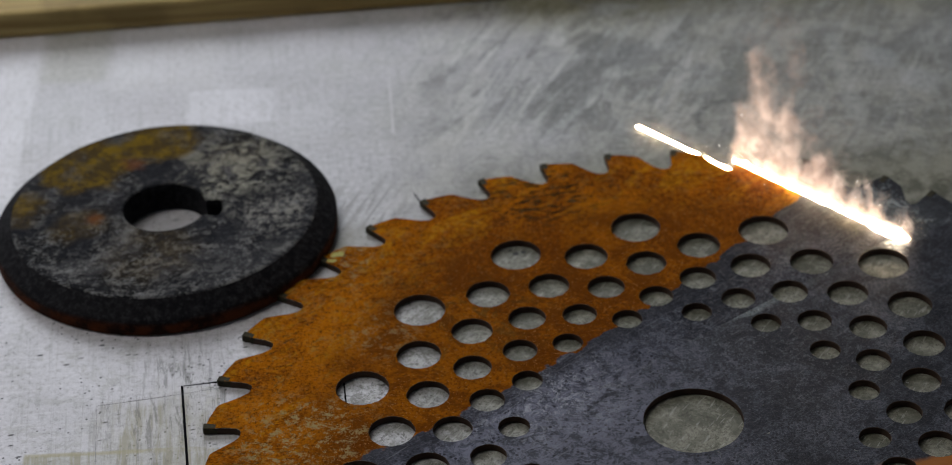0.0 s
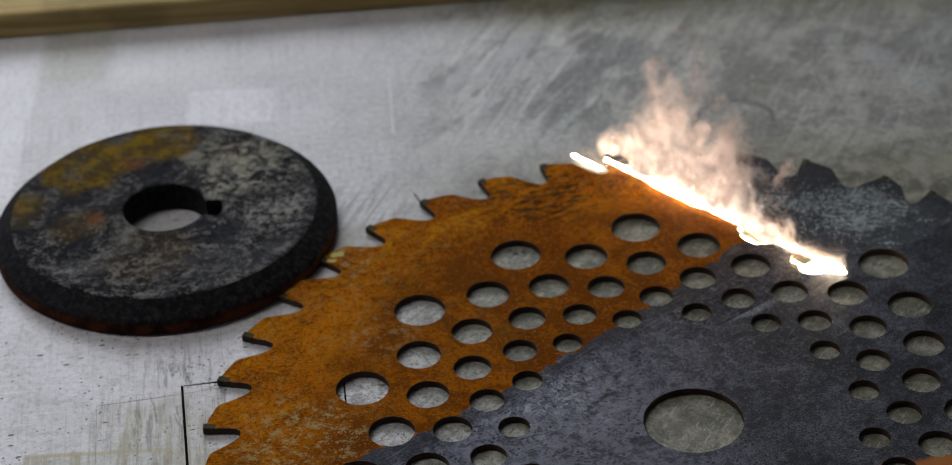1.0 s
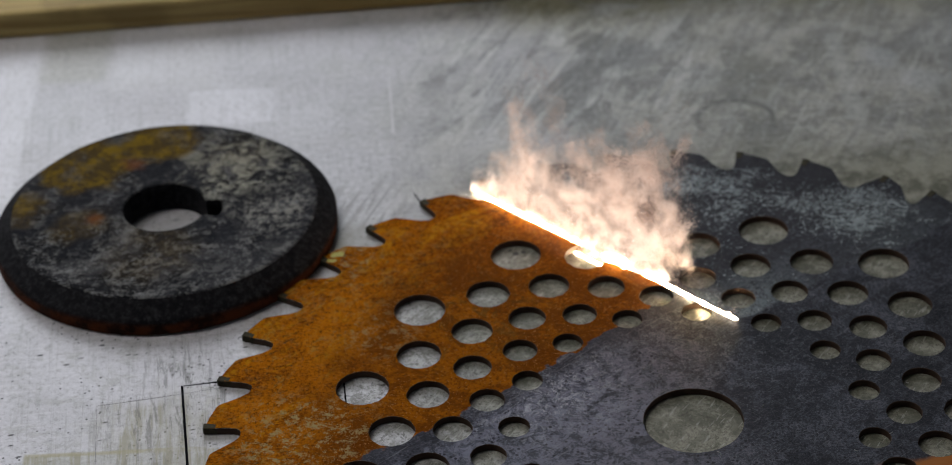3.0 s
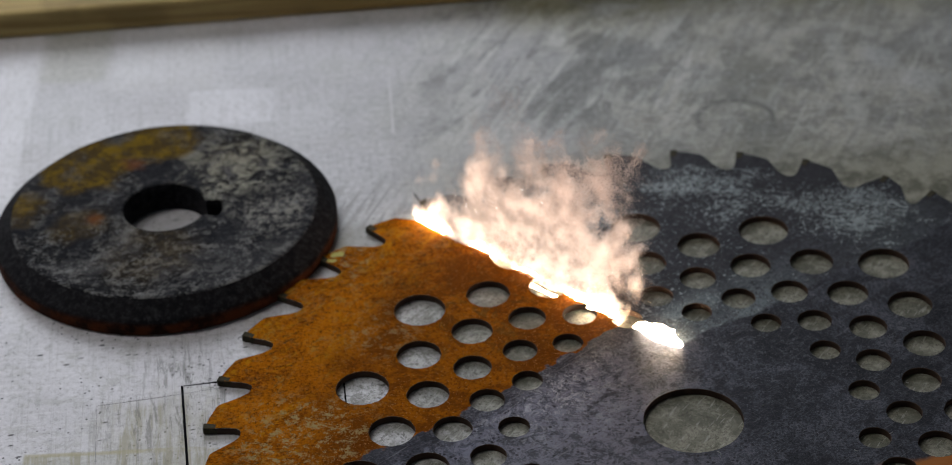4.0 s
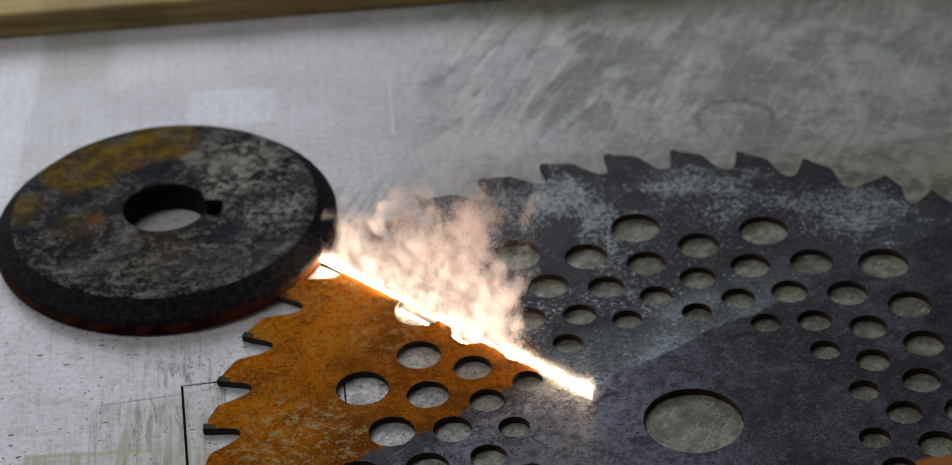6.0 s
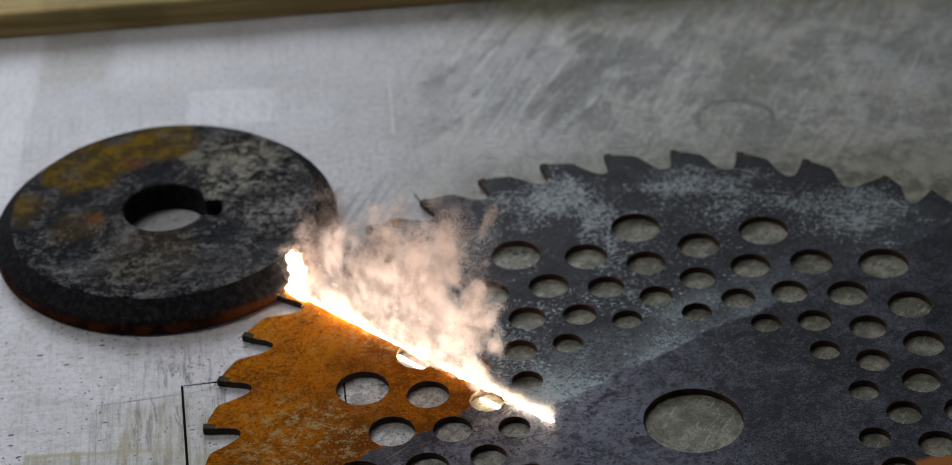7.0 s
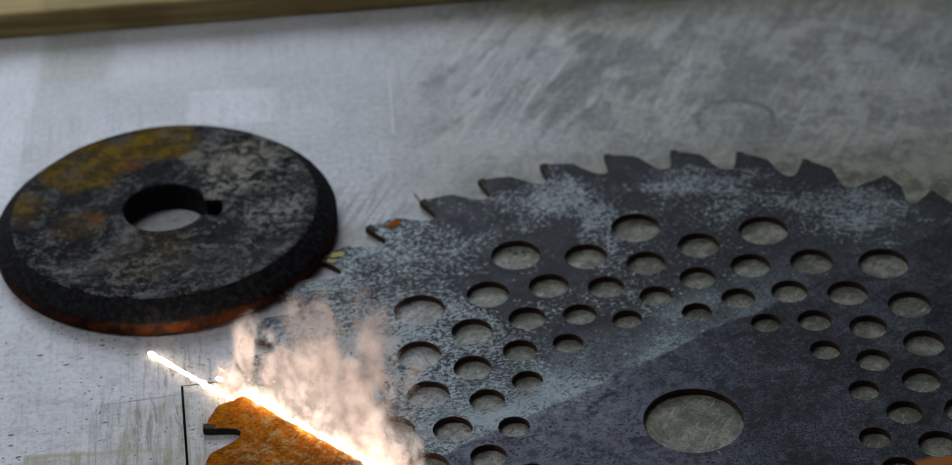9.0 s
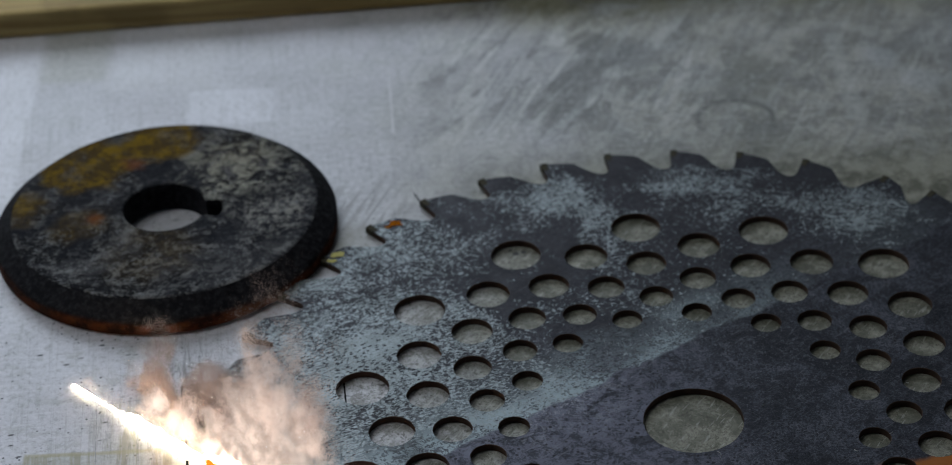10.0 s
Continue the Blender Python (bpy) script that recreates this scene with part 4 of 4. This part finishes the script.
# for each plume: time, place along the line (0 far end, 1 near end), sink below the line (mm)
DRIFT = (((0.0, 0.47, 4), (0.5, 0.42, 4), (1.0, 0.32, 2), (1.5, 0.10, 10), (2.0, 0.2, 26), (2.5, 0.16, 6), (4.0, 0.3, 6), (4.5, 0.25, 14), (5.0, 0.3, 75), (5.5, 0.2, 34), (7.0, 0.12, 22), (7.5, 0.16, 16), (8.0, 0.40, 8), (8.5, 0.32, 20), (9.0, 0.5, 36), (9.5, 0.58, -4), (10.0, 0.72, -4)),
         ((0.0, 0.50, 60), (0.5, 0.50, 60), (1.0, 0.40, 24), (1.5, 0.4, 8), (2.0, 0.45, 36), (2.5, 0.42, 12), (4.0, 0.44, 0), (4.5, 0.44, 0), (5.0, 0.5, 60), (5.5, 0.4, 2), (7.0, 0.42, 0), (7.5, 0.38, 0), (8.0, 0.5, 16), (8.5, 0.48, 2), (9.0, 0.62, 14), (9.5, 0.6, 30), (10.0, 0.55, 28)),
         ((0.0, 0.52, 44), (0.5, 0.50, 36), (1.0, 0.36, 22), (1.5, 0.45, 16), (2.0, 0.5, 36), (2.5, 0.46, 16), (4.0, 0.48, 0), (4.5, 0.4, 0), (5.0, 0.5, 60), (5.5, 0.36, 8), (7.0, 0.45, 0), (7.5, 0.38, 0), (8.0, 0.42, 10), (8.5, 0.5, -4), (9.0, 0.6, 6), (9.5, 0.62, 12), (10.0, 0.68, 16)),
         ((0.0, 0.54, 20), (0.5, 0.48, 12), (1.0, 0.34, 4), (1.5, 0.5, 8), (2.0, 0.55, 24), (2.5, 0.6, 6), (4.0, 0.62, 2), (4.5, 0.6, 2), (5.0, 0.55, 60), (5.5, 0.5, 8), (7.0, 0.6, 0), (7.5, 0.45, 0), (8.0, 0.76, 0), (8.5, 0.6, -6), (9.0, 0.6, 0), (9.5, 0.62, 0), (10.0, 0.74, 0)),
         ((0.0, 0.70, 3), (0.5, 0.62, 3), (1.0, 0.50, 0), (1.5, 0.4, 2), (2.0, 0.5, 9), (2.5, 0.4, 0), (4.0, 0.4, 0), (4.5, 0.42, 0), (5.0, 0.5, 30), (5.5, 0.4, 0), (7.0, 0.42, 0), (7.5, 0.4, 0), (8.0, 0.5, 0), (8.5, 0.5, 0), (9.0, 0.64, 0), (9.5, 0.70, 0), (10.0, 0.66, 0)),
         ((0.0, 0.45, 40), (1.0, 0.35, 40), (1.5, 0.6, 14), (2.0, 0.38, -13), (2.5, 0.5, 0), (4.0, 0.6, 10), (4.5, 0.6, 0), (5.0, 0.48, -13), (5.5, 0.45, 0), (7.0, 0.25, -4), (7.5, 0.15, -4), (8.0, 0.15, -6), (8.5, 0.3, -4), (9.0, 0.6, 10), (9.5, 0.42, 2), (10.0, 0.38, 2)))


def bloom_depth(t, k):
    """How far a quarter of the bloom grains lies below the plate's face: none where the line lies on the bare sheet or
    burns clean.
    """
    bare = (k == 0 and (t < 1.1 or t > 8.2)) or (k == 1 and (t < 0.2 or t > 9.2)) or (k == 3 and 2.7 < t < 5.6) or (k < 2 and 1.9 <= t <= 2.1)
    return 9.0 if bare or 4.9 <= t <= 5.1 else 0.6


def motions():
    # strips of rust: whole until the line burns them down into the plate
    here, sunk = pose(0, 0, 0), pose(0, 0, -1.3 * MM)
    for t, strip_ob in STRIPS:
        walk(strip_ob, [(0.0, here), (max(t - 0.04, 0.0), here), (t + 0.04, sunk), (10.0, sunk)])
    # burning spots: they ride over sheet, plate and disc
    times = [i / 10 for i in range(101)]
    rows = [[] for _ in BEADS]
    share = (np.arange(SPOTS) + 0.5) / SPOTS
    for t in times:
        p, u, n = sweep(t)
        x, y = p[0] + u[0] * LENGTH * share, p[1] + u[1] * LENGTH * share
        z = heights(x, y)
        turn = math.degrees(math.atan2(u[1], u[0]))
        for i in range(SPOTS):
            k = 0.71 * SLOPE * z[i]
            rows[i].append((t, pose((x[i] + k) * MM, (y[i] + k) * MM, (z[i] + (0.15 if z[i] > 0 else -0.2)) * MM, 0, 0, turn)))
    for ob, r in zip(BEADS, rows):
        walk(ob, r)
    r = []
    for j, t in enumerate(times):
        top = max(rows, key=lambda row: row[j][1].translation.z)[j][1].translation
        rise = 1.0 * MM if top.z > (THICK + 1.0) * MM else -15 * MM - top.z
        r.append((t, pose(top.x + 0.0012, top.y, top.z * (0.62 if rise > 0 else 1.0) + rise, 0, 8 * math.sin(9 * t), -42 + 25 * math.sin(5 * t))))
    walk(BURST, r)
    r = []
    for j, (t, m) in enumerate(rows[int(SPOTS * 0.94)]):
        on = 0.9 <= t <= 2.6 or 3.9 <= t <= 4.2
        r.append((t, Matrix.Translation((0, 0, 0.6 * MM if on else -9 * MM - m.translation.z)) @ m @ pose(0, 0, 0, 0, 0, 30 * math.sin(7 * t))))
    walk(END_BURST, r)
    for k, ob, count, table in [(k, ob, len(PUFFS), FLARES) for k, ob in enumerate(PUFFS)] + [(k, ob, len(WELLS), SURGES) for k, ob in enumerate(WELLS)]:
        i = int((k + 0.5) / count * SPOTS)
        rng = random.Random(100 + k)
        r = []
        for t, m in rows[i]:
            bare = t > 8.3 and m.translation.xy.length > 0.153
            up = flaring(t, share[i], table) and (bare or m.translation.z > THICK * MM)
            lift = rng.uniform(-0.5, 0.3) if up else -5.0 - rows[i][int(t * 10)][1].translation.z / MM
            r.append((t, Matrix.Translation((0, 0, lift * MM)) @ m @ pose(0, 0, 0, 0, 0, rng.uniform(-20, 20))))
        walk(ob, r)
    # plumes drift along with the line, sway and turn a little
    for k, (cloud, drift) in enumerate(zip(CLOUDS, DRIFT)):
        rng = random.Random(k)
        r = []
        for i in range(41):
            t = i / 4
            p, u, n = raised(t, THICK)
            s, low = (float(np.interp(t, [d[0] for d in drift], [d[j] for d in drift])) for j in (1, 2))
            q = p + u * LENGTH * s + n * (9.0 if k == 5 else 0.0)    # the wisp hangs behind the line
            turn = math.degrees(math.atan2(u[1], u[0]))
            r.append((t, pose(q[0] * MM, q[1] * MM, (THICK - low + rng.uniform(-1, 1)) * MM, rng.uniform(-3, 3), rng.uniform(-5, 5), turn + rng.uniform(-6, 6))))
        walk(cloud, r)
    for k, ob in enumerate(BLOOM):
        r = []
        for i in range(101):
            t = i / 10
            p, u, n = raised(t, THICK)
            q = p + u * LENGTH * (0.125 + 0.25 * k)
            low = bloom_depth(t, k)
            r.append((t, pose(q[0] * MM, q[1] * MM, (THICK - low) * MM, 0, 0, math.degrees(math.atan2(u[1], u[0])))))
        walk(ob, r)


motions()
